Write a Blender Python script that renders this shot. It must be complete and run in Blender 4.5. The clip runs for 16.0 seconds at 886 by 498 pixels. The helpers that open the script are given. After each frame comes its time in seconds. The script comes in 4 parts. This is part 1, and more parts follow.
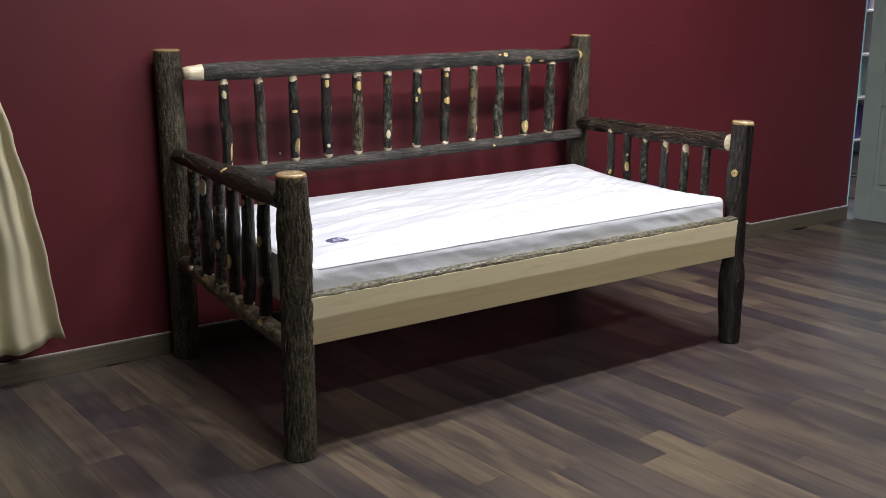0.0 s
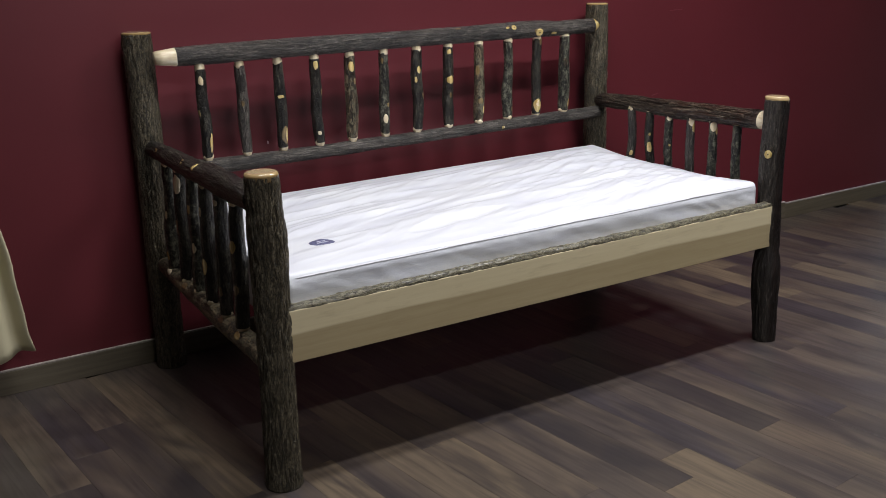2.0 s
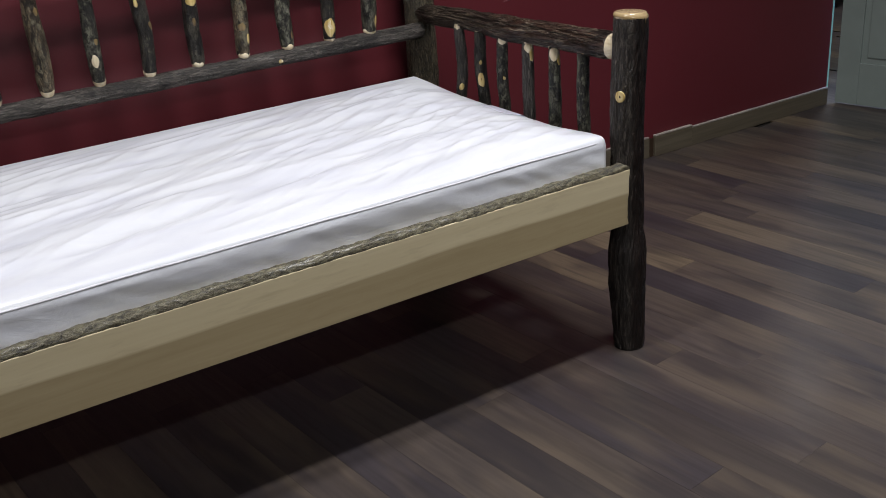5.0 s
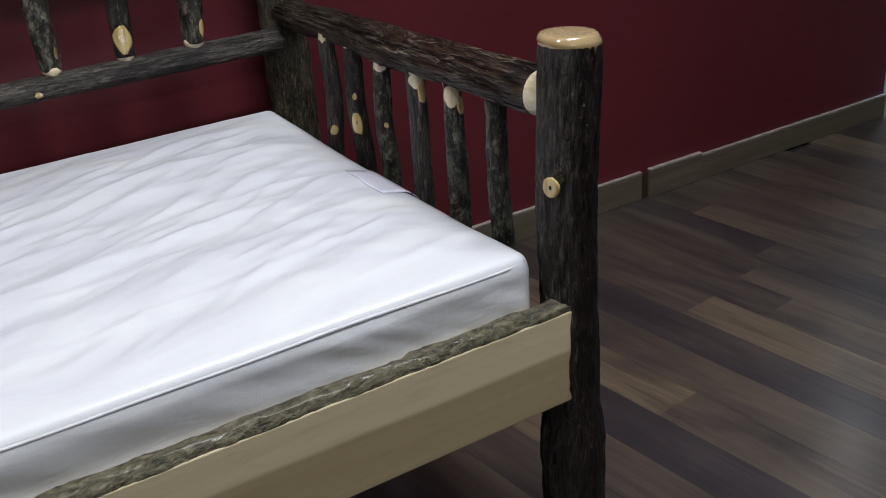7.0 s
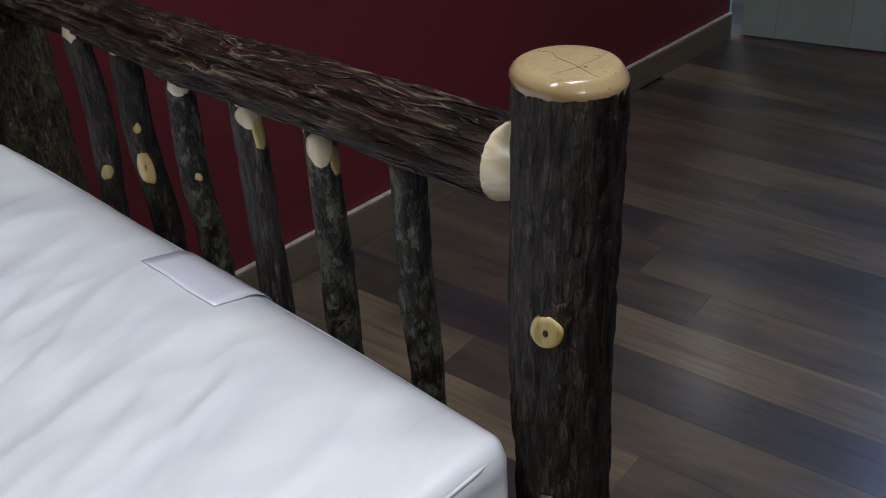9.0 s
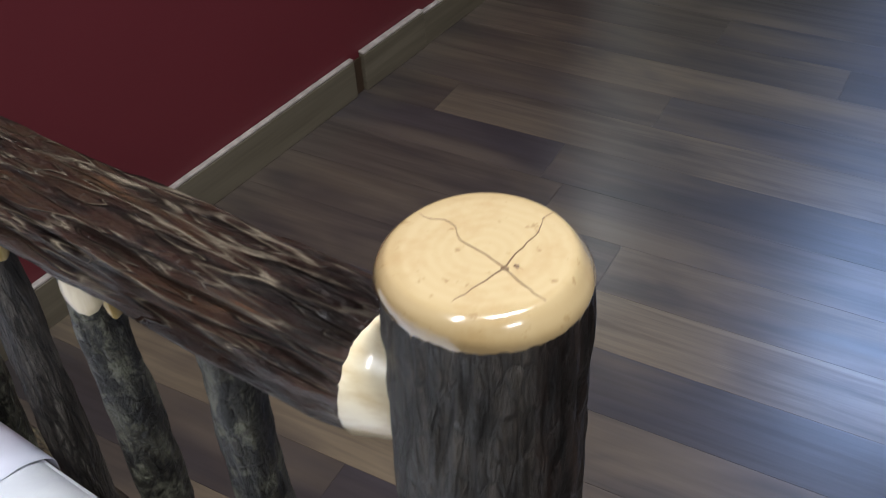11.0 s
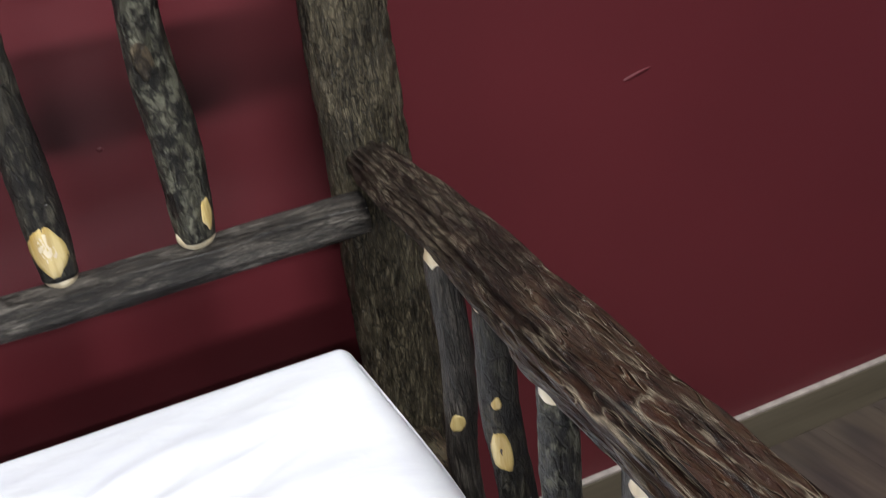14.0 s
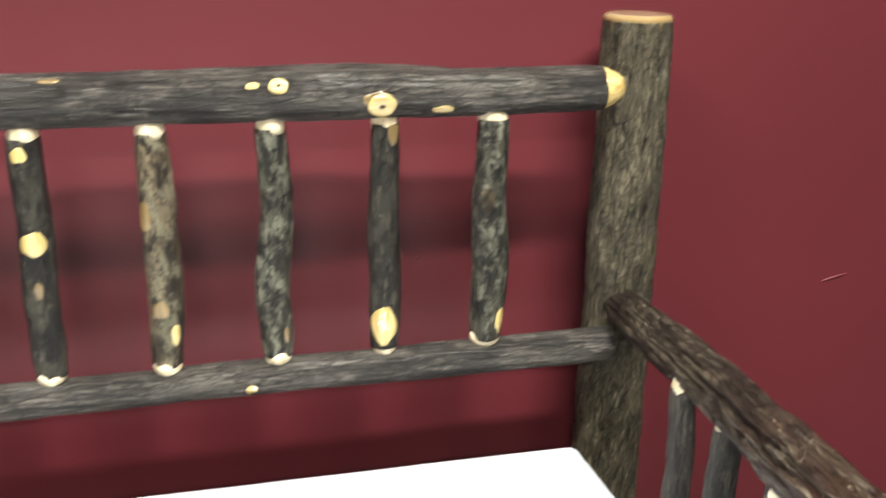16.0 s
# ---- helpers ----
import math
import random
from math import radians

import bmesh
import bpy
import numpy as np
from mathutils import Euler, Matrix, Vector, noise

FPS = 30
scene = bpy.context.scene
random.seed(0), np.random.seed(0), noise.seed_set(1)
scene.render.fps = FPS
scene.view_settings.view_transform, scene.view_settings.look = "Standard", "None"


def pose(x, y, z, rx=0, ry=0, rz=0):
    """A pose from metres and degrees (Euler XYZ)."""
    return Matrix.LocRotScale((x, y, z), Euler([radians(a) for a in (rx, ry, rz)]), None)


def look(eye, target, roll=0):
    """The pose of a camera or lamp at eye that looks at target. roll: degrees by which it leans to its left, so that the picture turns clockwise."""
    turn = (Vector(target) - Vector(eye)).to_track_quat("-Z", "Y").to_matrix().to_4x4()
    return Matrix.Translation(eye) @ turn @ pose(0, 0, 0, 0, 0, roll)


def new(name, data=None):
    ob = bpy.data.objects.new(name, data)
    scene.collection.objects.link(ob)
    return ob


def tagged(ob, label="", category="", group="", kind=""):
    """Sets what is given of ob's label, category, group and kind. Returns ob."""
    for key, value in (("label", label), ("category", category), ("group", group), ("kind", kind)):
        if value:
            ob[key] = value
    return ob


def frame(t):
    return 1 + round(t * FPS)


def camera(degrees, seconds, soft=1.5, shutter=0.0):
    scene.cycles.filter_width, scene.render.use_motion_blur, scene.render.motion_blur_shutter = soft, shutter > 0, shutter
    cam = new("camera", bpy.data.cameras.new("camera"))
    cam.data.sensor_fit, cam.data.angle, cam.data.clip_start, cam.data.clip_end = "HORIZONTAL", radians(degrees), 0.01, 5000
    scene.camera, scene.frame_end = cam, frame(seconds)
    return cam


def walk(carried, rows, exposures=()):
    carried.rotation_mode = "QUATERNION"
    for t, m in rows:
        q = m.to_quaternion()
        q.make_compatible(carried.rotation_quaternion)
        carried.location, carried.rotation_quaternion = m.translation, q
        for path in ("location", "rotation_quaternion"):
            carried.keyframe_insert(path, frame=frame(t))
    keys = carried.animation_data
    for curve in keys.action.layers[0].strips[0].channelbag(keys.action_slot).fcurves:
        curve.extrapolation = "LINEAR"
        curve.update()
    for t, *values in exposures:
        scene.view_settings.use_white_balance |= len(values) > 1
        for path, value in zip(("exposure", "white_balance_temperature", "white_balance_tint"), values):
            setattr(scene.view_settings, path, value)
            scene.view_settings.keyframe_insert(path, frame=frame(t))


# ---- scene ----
cam = camera(47.3, 16.0, soft=0.8, shutter=0.2)
PATH = [
    (0, (-1.261, -2.925, 1.564), (-0.233, -1.288, 1.048), -0.4),
    (0.5, (-1.252, -2.93, 1.569), (-0.244, -1.283, 1.048), -0.9),
    (1, (-1.22, -2.918, 1.574), (-0.229, -1.262, 1.048), -1.4),
    (1.5, (-1.124, -2.823, 1.544), (-0.145, -1.165, 1.003), -1.8),
    (2, (-0.95, -2.653, 1.56), (0.012, -0.996, 0.988), -2.0),
    (2.5, (-0.745, -2.529, 1.526), (0.204, -0.872, 0.932), -2.9),
    (3, (-0.427, -2.524, 1.527), (0.298, -0.773, 0.89), -1.6),
    (3.5, (-0.192, -2.528, 1.517), (0.444, -0.767, 0.813), -3.3),
    (4, (0.001, -2.322, 1.478), (0.813, -0.633, 0.78), -0.2),
    (4.5, (0.162, -2.181, 1.476), (1.05, -0.536, 0.767), -3.1),
    (4.7, (0.185, -2.114, 1.496), (1.123, -0.517, 0.741), -4.0),
    (6.8, (1.125, -1.177, 1.314), (2.092, 0.348, 0.452), -4.5),
    (7, (1.213, -1.116, 1.324), (2.108, 0.455, 0.47), -4.8),
    (7.5, (1.355, -0.941, 1.302), (2.207, 0.64, 0.422), -4.6),
    (8, (1.457, -0.695, 1.294), (2.337, 0.832, 0.35), -5.6),
    (8.2, (1.477, -0.637, 1.273), (2.424, 0.835, 0.305), -4.8),
    (10.5, (1.62, -0.182, 1.265), (2.913, 0.706, 0.025), -6.2),
    (11, (1.835, -0.165, 1.252), (3.021, 0.772, -0.059), -4.5),
    (11.5, (1.927, -0.144, 1.228), (2.852, 0.98, -0.145), -8.2),
    (12, (1.952, -0.099, 1.207), (2.769, 1.039, -0.22), -6.8),
    (12.5, (1.939, -0.065, 1.212), (2.624, 1.176, -0.198), -8.1),
    (13, (1.904, -0.05, 1.258), (2.488, 1.347, -0.047), -8.5),
    (13.5, (1.868, 0.0, 1.288), (2.428, 1.54, 0.135), -9.4),
    (14, (1.785, -0.025, 1.314), (2.374, 1.647, 0.39), -8.5),
    (14.5, (1.69, -0.038, 1.383), (2.383, 1.694, 0.663), -5.8),
    (15, (1.571, -0.053, 1.438), (2.342, 1.696, 0.85), -3.3),
    (15.5, (1.523, -0.138, 1.464), (2.287, 1.634, 0.935), -0.6),
    (16, (1.487, -0.273, 1.435), (1.929, 1.569, 0.793), 0.4),
]
walk(cam, [(t, look(eye, target, roll)) for t, eye, target, roll in PATH],
     exposures=[(0, -1.0, 6700, 13), (1.5, -1.12, 6700, 13), (2.5, -1.38, 6700, 13), (4.5, -1.48, 6700, 13), (7, -1.78, 6550, 11), (8.2, -2.2, 6500, 10),
                (10.5, -1.42, 6400, 10), (11, -1.2, 6400, 10), (11.5, -1.27, 6450, 10), (12.5, -1.36, 6500, 10), (13.5, -1.35, 6600, 10), (14, -0.9, 6700, 10), (14.5, -0.1, 7000, 8), (15, 0.05, 7200, 6), (16, 0.05, 7200, 6)])

# ---- light ----
world = bpy.data.worlds.new("world")
scene.world = world
world.use_nodes = True
world.node_tree.nodes["Background"].inputs["Color"].default_value = (0.5, 0.6, 0.8, 1)
world.node_tree.nodes["Background"].inputs["Strength"].default_value = 0.05


def ceiling_lamp(x, y, z, size, power, colour, size_y=None, spread=180):
    data = bpy.data.lights.new("ceiling_lamp", "AREA")
    data.shape = "RECTANGLE" if size_y else "DISK"
    data.size = size
    if size_y:
        data.size_y = size_y
    data.energy, data.color, data.spread = power, colour, radians(spread)
    ob = new("ceiling_lamp", data)
    ob.location = (x, y, z)
    return ob


LAMP = (0.92, 0.96, 1.0)
ceiling_lamp(2.35, -0.43, 3.29, 1.2, 165, LAMP, 0.16, spread=140)
ceiling_lamp(0.35, 0.02, 3.29, 1.2, 90, LAMP, 0.20, spread=140)
ceiling_lamp(0.6, -3.5, 3.29, 1.2, 212, LAMP, 0.16)
ceiling_lamp(6.5, 0.55, 3.29, 1.3, 480, (0.36, 0.56, 1.0), 1.5, spread=106)
ceiling_lamp(6.4, 2.4, 3.29, 0.8, 190, (0.9, 0.97, 1.0), 0.8)

# ---- materials ----


class Mat:
    """A node material with short calls."""

    def __init__(self, name, island=False):
        self.m = bpy.data.materials.new(name)
        self.m.use_nodes = True
        self.t = self.m.node_tree
        self.b = self.t.nodes["Principled BSDF"]
        tc = self.t.nodes.new("ShaderNodeTexCoord")
        info = self.t.nodes.new("ShaderNodeObjectInfo")
        mul = self.t.nodes.new("ShaderNodeMath")
        mul.operation, mul.inputs[1].default_value = "MULTIPLY", 37.0
        self.rand = info.outputs["Random"]
        if island:
            self.rand = self.t.nodes.new("ShaderNodeNewGeometry").outputs["Random Per Island"]
        self.t.links.new(self.rand, mul.inputs[0])
        add = self.t.nodes.new("ShaderNodeVectorMath")
        self.t.links.new(tc.outputs["Object"], add.inputs[0])
        self.t.links.new(mul.outputs[0], add.inputs[1])
        self.plain, self.co = tc.outputs["Object"], add.outputs[0]

    def scaled(self, scale, plain=False):
        n = self.t.nodes.new("ShaderNodeMapping")
        n.inputs["Scale"].default_value = scale
        self.t.links.new(self.plain if plain else self.co, n.inputs["Vector"])
        return n.outputs[0]

    def noise(self, scale, detail=4, rough=0.6, distort=0.0, plain=False):
        n = self.t.nodes.new("ShaderNodeTexNoise")
        n.inputs["Scale"].default_value = 1.0
        n.inputs["Detail"].default_value, n.inputs["Roughness"].default_value = detail, rough
        n.inputs["Distortion"].default_value = distort
        self.t.links.new(self.scaled(scale, plain), n.inputs["Vector"])
        return n.outputs["Fac"]

    def cells(self, scale, bend=0.25):
        """Distance to the nearest crack of a warped cell pattern."""
        n = self.t.nodes.new("ShaderNodeTexVoronoi")
        n.feature = "DISTANCE_TO_EDGE"
        n.inputs["Scale"].default_value = 1.0
        w = self.t.nodes.new("ShaderNodeTexNoise")
        w.inputs["Scale"].default_value, w.inputs["Detail"].default_value = 0.9, 3
        v = self.scaled(scale)
        self.t.links.new(v, w.inputs["Vector"])
        mv = self.t.nodes.new("ShaderNodeVectorMath")
        mv.operation = "MULTIPLY_ADD"
        self.t.links.new(w.outputs["Color"], mv.inputs[0])
        mv.inputs[1].default_value = (bend * 2.2,) * 3
        self.t.links.new(v, mv.inputs[2])
        self.t.links.new(mv.outputs[0], n.inputs["Vector"])
        return n.outputs["Distance"]

    def ramp(self, fac, stops):
        n = self.t.nodes.new("ShaderNodeValToRGB")
        e = n.color_ramp.elements
        while len(e) < len(stops):
            e.new(0.5)
        for k, (p, c) in zip(e, stops):
            k.position = p
            k.color = (*c, 1) if len(c) == 3 else c
        self.t.links.new(fac, n.inputs["Fac"])
        return n.outputs["Color"]

    def mix(self, fac, a, b, kind="MIX"):
        n = self.t.nodes.new("ShaderNodeMixRGB")
        n.blend_type = kind
        for k, v in (("Fac", fac), ("Color1", a), ("Color2", b)):
            if isinstance(v, (int, float)):
                n.inputs[k].default_value = v
            elif isinstance(v, tuple):
                n.inputs[k].default_value = (*v, 1)
            else:
                self.t.links.new(v, n.inputs[k])
        return n.outputs["Color"]

    def math(self, kind, a, b):
        n = self.t.nodes.new("ShaderNodeMath")
        n.operation = kind
        for k, v in enumerate((a, b)):
            if isinstance(v, (int, float)):
                n.inputs[k].default_value = v
            else:
                self.t.links.new(v, n.inputs[k])
        return n.outputs[0]

    def axis(self, k, plain=True):
        n = self.t.nodes.new("ShaderNodeSeparateXYZ")
        self.t.links.new(self.plain if plain else self.co, n.inputs[0])
        return n.outputs[k]

    def done(self, colour, rough=0.5, bump=None, strength=0.3, depth=0.002, coat=0.0, coat_rough=0.1, spec=0.5):
        for k, v in (("Base Color", colour), ("Roughness", rough)):
            if isinstance(v, tuple):
                self.b.inputs[k].default_value = (*v, 1)
            elif isinstance(v, (int, float)):
                self.b.inputs[k].default_value = v
            else:
                self.t.links.new(v, self.b.inputs[k])
        self.b.inputs["Coat Weight"].default_value = coat
        self.b.inputs["Coat Roughness"].default_value = coat_rough
        self.b.inputs["Specular IOR Level"].default_value = spec
        if bump is not None:
            n = self.t.nodes.new("ShaderNodeBump")
            n.inputs["Strength"].default_value, n.inputs["Distance"].default_value = strength, depth
            self.t.links.new(bump, n.inputs["Height"])
            self.t.links.new(n.outputs[0], self.b.inputs["Normal"])
        return self.m


def bark(name, dark, mid, light, fine=150, along=14, blotch=0.35, patch=22, coat=0.06, stain=0.7, two_tone=None, plates=None, lichen=None, relief=0.010):
    """Furrowed bark; logs run along their local z. two_tone: a side (x, y) on which the bark is darker and browner.
    plates: (across, along, tint, from, to, cord) for sunken plates between raised pale cords, which set in along the
    log.
    lichen: a colour for pale flaky spots."""
    m = Mat(name)
    ridge = m.noise((fine, fine, along), 8, 0.72, 0.5)
    wide = m.noise((fine * 0.4, fine * 0.4, along * 0.5), 5, 0.65, 0.5)
    grit = m.noise((fine * 2.6, fine * 2.6, fine * 0.8), 4, 0.7)
    both = m.math("ADD", m.math("MULTIPLY", ridge, 0.50), m.math("ADD", m.math("MULTIPLY", wide, 0.27), m.math("MULTIPLY", grit, 0.23)))
    c = m.ramp(both, [(0.425, dark), (0.485, tuple(v * 0.8 for v in mid)), (0.52, mid), (0.575, light)])
    split = m.cells((fine * 0.75, fine * 0.75, along * 1.5), 0.45)
    crack = m.ramp(split, [(0.03, (1, 1, 1)), (0.13, (0, 0, 0))])
    c = m.mix(m.math("MULTIPLY", crack, 0.75), c, dark)
    both = m.math("SUBTRACT", both, m.math("MULTIPLY", crack, 0.10))
    if plates:
        start = m.ramp(m.axis(2), [(plates[3], (0, 0, 0)), (plates[4], (1, 1, 1))])
        tone = m.ramp(wide, [(0.40, dark), (0.50, (0.034, 0.014, 0.0095)), (0.62, tuple(v * 0.28 for v in plates[2])), (0.74, plates[2])])
        tone = m.mix(m.ramp(grit, [(0.45, (0, 0, 0)), (0.7, (0.4, 0.4, 0.4))]), tone, mid)
        cord = m.mix(m.ramp(ridge, [(0.42, (0, 0, 0)), (0.60, (1, 1, 1))]), mid, plates[5])
        line = m.math("ABSOLUTE", m.math("SUBTRACT", m.noise((plates[0], plates[0], plates[1]), 2, 0.5, 0.35), 0.5), 0)
        thin = m.math("ABSOLUTE", m.math("SUBTRACT", m.noise((plates[0] * 1.5, plates[0] * 1.5, plates[1] * 1.6), 2, 0.5, 0.3), 0.5), 0)
        line = m.math("MINIMUM", line, m.math("MULTIPLY", thin, 2.0))
        c = m.mix(start, c, m.mix(m.ramp(line, [(0.006, (0, 0, 0)), (0.024, (1, 1, 1))]), cord, tone))
        both = m.math("SUBTRACT", both, m.math("MULTIPLY", m.math("MULTIPLY", m.ramp(line, [(0.0, (0, 0, 0)), (0.07, (1, 1, 1))]), start), 0.55))
    big = m.noise((patch, patch, patch * 0.6), 6, 0.65, 0.5)
    c = m.mix(m.math("MULTIPLY", m.ramp(big, [(0.53, (0, 0, 0)), (0.565, (1, 1, 1))]), blotch), c, light)
    low = m.noise((patch * 0.6, patch * 0.6, patch * 0.3), 6, 0.65)
    c = m.mix(m.math("MULTIPLY", m.ramp(low, [(0.54, (0, 0, 0)), (0.59, (1, 1, 1))]), stain), c, dark)
    if lichen:
        spot = m.noise((patch * 1.6, patch * 1.6, patch * 1.0), 6, 0.68, 0.15)
        c = m.mix(m.math("MULTIPLY", m.ramp(spot, [(0.50, (0, 0, 0)), (0.60, (1, 1, 1))]), 0.62), c, lichen)
        hole = m.noise((patch * 1.7, patch * 1.7, patch * 0.9), 5, 0.7, 0.4)
        c = m.mix(m.math("MULTIPLY", m.ramp(hole, [(0.55, (0, 0, 0)), (0.585, (1, 1, 1))]), 0.9), c, tuple(v * 0.7 for v in dark))
    rough = m.ramp(both, [(0.4, (0.36,) * 3), (0.62, (0.60,) * 3)])
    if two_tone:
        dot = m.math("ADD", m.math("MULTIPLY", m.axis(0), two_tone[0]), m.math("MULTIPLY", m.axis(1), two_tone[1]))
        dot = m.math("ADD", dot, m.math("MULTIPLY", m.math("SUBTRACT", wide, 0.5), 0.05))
        dark_side = m.ramp(ridge, [(0.42, (0.004, 0.0025, 0.002)), (0.52, (0.013, 0.007, 0.0052)), (0.62, (0.030, 0.018, 0.013))])
        c = m.mix(m.ramp(dot, [(two_tone[2], (0, 0, 0)), (two_tone[2] + 0.006, (1, 1, 1))]), c, dark_side)
    return m.done(c, rough, both, 1.0, relief, coat, 0.2, 0.35)


BARK_POST = bark("bark_post", (0.010, 0.0075, 0.005), (0.096, 0.079, 0.050), (0.21, 0.175, 0.115), 200, 36, 0.15, stain=0.35)
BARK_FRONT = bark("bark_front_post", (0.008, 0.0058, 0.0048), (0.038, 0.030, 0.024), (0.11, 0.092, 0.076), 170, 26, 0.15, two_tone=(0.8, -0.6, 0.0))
BARK_RED = bark("bark_reddish", (0.007, 0.0035, 0.003), (0.075, 0.056, 0.040), (0.165, 0.135, 0.092), 170, 20, 0.05, plates=(58, 5.5, (0.15, 0.068, 0.034), 0.28, 0.58, (0.25, 0.20, 0.142)), relief=0.013)
BARK_RAIL = bark("bark_rail", (0.012, 0.010, 0.009), (0.068, 0.058, 0.049), (0.165, 0.145, 0.125), 180, 14, 0.25)
BARK_DARK = bark("bark_dark", (0.004, 0.0032, 0.003), (0.018, 0.015, 0.0115), (0.085, 0.076, 0.055), 120, 30, 0.3, 30)
BARK_MOTTLE = bark("bark_mottled", (0.005, 0.0042, 0.0035), (0.030, 0.0265, 0.019), (0.11, 0.105, 0.075), 110, 34, 0.4, 34, lichen=(0.21, 0.205, 0.15))
BARK_BROWN = bark("bark_brown", (0.014, 0.0095, 0.006), (0.085, 0.062, 0.038), (0.25, 0.195, 0.12), 110, 28, 0.5, 26, lichen=(0.21, 0.19, 0.125))


def peeled(name, pale, deep, rough=0.22):
    m = Mat(name)
    g = m.noise((90, 90, 12), 4, 0.6)
    c = m.ramp(g, [(0.35, deep), (0.6, pale)])
    s = m.noise((25, 25, 25), 3, 0.5)
    c = m.mix(m.math("MULTIPLY", m.ramp(s, [(0.55, (0, 0, 0)), (0.75, (1, 1, 1))]), 0.5), c, deep)
    return m.done(c, rough, g, 0.15, 0.001, 0.7, 0.08)


PEELED = peeled("peeled_wood", (0.66, 0.51, 0.22), (0.44, 0.29, 0.085))
PEELED_PALE = peeled("peeled_wood_pale", (0.76, 0.66, 0.47), (0.60, 0.47, 0.28), 0.3)
INNER_BARK = peeled("inner_bark", (0.23, 0.155, 0.06), (0.085, 0.052, 0.022), 0.4)


def cut_wood():
    """End grain: faint rings round the pith, specks, and a browner rim."""
    m = Mat("end_grain")
    n = m.t.nodes.new("ShaderNodeTexWave")
    n.wave_type, n.rings_direction = "RINGS", "Z"
    n.inputs["Scale"].default_value = 60
    n.inputs["Distortion"].default_value = 3.0
    n.inputs["Detail"].default_value = 3
    m.t.links.new(m.plain, n.inputs["Vector"])
    c = m.mix(n.outputs["Fac"], (0.438, 0.327, 0.180), (0.452, 0.342, 0.192))
    s = m.noise((28, 28, 28), 5, 0.65)
    c = m.mix(m.math("MULTIPLY", m.ramp(s, [(0.50, (0, 0, 0)), (0.70, (1, 1, 1))]), 0.55), c, (0.34, 0.205, 0.092))
    speck = m.noise((150, 150, 150), 3, 0.6)
    c = m.mix(m.math("MULTIPLY", m.ramp(speck, [(0.63, (0, 0, 0)), (0.70, (1, 1, 1))]), 0.5), c, (0.20, 0.11, 0.045))
    ln = m.t.nodes.new("ShaderNodeVectorMath")
    ln.operation = "LENGTH"
    mp = m.scaled((1, 1, 0), True)
    m.t.links.new(mp, ln.inputs[0])
    away = m.math("ADD", ln.outputs["Value"], m.math("MULTIPLY", m.math("SUBTRACT", s, 0.5), 0.010))
    c = m.mix(m.ramp(away, [(0.0365, (0, 0, 0)), (0.0390, (0.35, 0.35, 0.35)), (0.0440, (0.4, 0.4, 0.4)), (0.0490, (1, 1, 1))]), c, (0.29, 0.19, 0.08))
    return m.done(c, 0.2, s, 0.12, 0.001, 0.9, 0.06)


CUT = cut_wood()


def plain(name, colour, rough=0.5, var=0.12, grain=20, coat=0.0, metal=0.0, bump=0.1):
    m = Mat(name)
    n = m.noise((grain, grain, grain), 4, 0.6)
    d = tuple(c * (1 - var) for c in colour)
    u = tuple(min(1, c * (1 + var)) for c in colour)
    mat = m.done(m.ramp(n, [(0.35, d), (0.65, u)]), rough, n, bump, 0.002, coat)
    m.b.inputs["Metallic"].default_value = metal
    return mat


CRACK = plain("drying_crack", (0.16, 0.095, 0.048), 0.5)
PITH = plain("pith", (0.035, 0.018, 0.008), 0.6)


def wall_paint(name, colour, rough=0.45):
    m = Mat(name)
    fine = m.noise((420, 420, 420), 3, 0.6)
    big = m.noise((1.3, 1.3, 1.3), 3, 0.6)
    c = m.mix(m.ramp(big, [(0.35, (0, 0, 0)), (0.65, (1, 1, 1))]), tuple(v * 0.93 for v in colour), tuple(v * 1.06 for v in colour))
    return m.done(c, rough, fine, 0.12, 0.0006, spec=0.45)


WALL_RED = wall_paint("burgundy_paint", (0.106, 0.0135, 0.0188), 0.50)
# Walls and ceiling that close the room: colours darkened to hold down bounced light.
WALL_DIM = wall_paint("dim_paint", (0.10, 0.096, 0.085), 0.6)
CEIL = wall_paint("ceiling_paint", (0.11, 0.11, 0.106), 0.8)
SCUFF = plain("scuff", (0.122, 0.018, 0.025), 0.5)
CHIP = plain("chipped_paint", (0.72, 0.62, 0.60), 0.6)


def floor_wood(name, island=False):
    m = Mat(name, island)
    tone = m.ramp(m.rand, [(0.0, (0.038, 0.031, 0.031)), (0.18, (0.079, 0.060, 0.048)), (0.36, (0.046, 0.038, 0.042)), (0.52, (0.098, 0.073, 0.055)),
                           (0.66, (0.058, 0.046, 0.043)), (0.78, (0.043, 0.036, 0.041)), (0.88, (0.162, 0.120, 0.077)), (1.0, (0.072, 0.055, 0.047))])
    g = m.noise((60, 2.6, 20), 6, 0.62, 0.5)
    c = m.mix(m.ramp(g, [(0.36, (1, 1, 1)), (0.60, (0, 0, 0))]), tone, (0.021, 0.015, 0.013))
    c = m.mix(0.5, tone, c)
    b = m.noise((8, 1.3, 5), 3, 0.6)
    c = m.mix(m.math("MULTIPLY", m.ramp(b, [(0.46, (0, 0, 0)), (0.66, (1, 1, 1))]), 0.45), c, (0.135, 0.100, 0.068))
    d = m.noise((7, 1.9, 5), 3, 0.6, 0.6)
    c = m.mix(m.math("MULTIPLY", m.ramp(d, [(0.45, (0, 0, 0)), (0.64, (1, 1, 1))]), 0.62), c, (0.024, 0.020, 0.023))
    r = m.ramp(g, [(0.3, (0.40,) * 3), (0.7, (0.30,) * 3)])
    return m.done(c, r, g, 0.22, 0.0008, 0.25, 0.22)


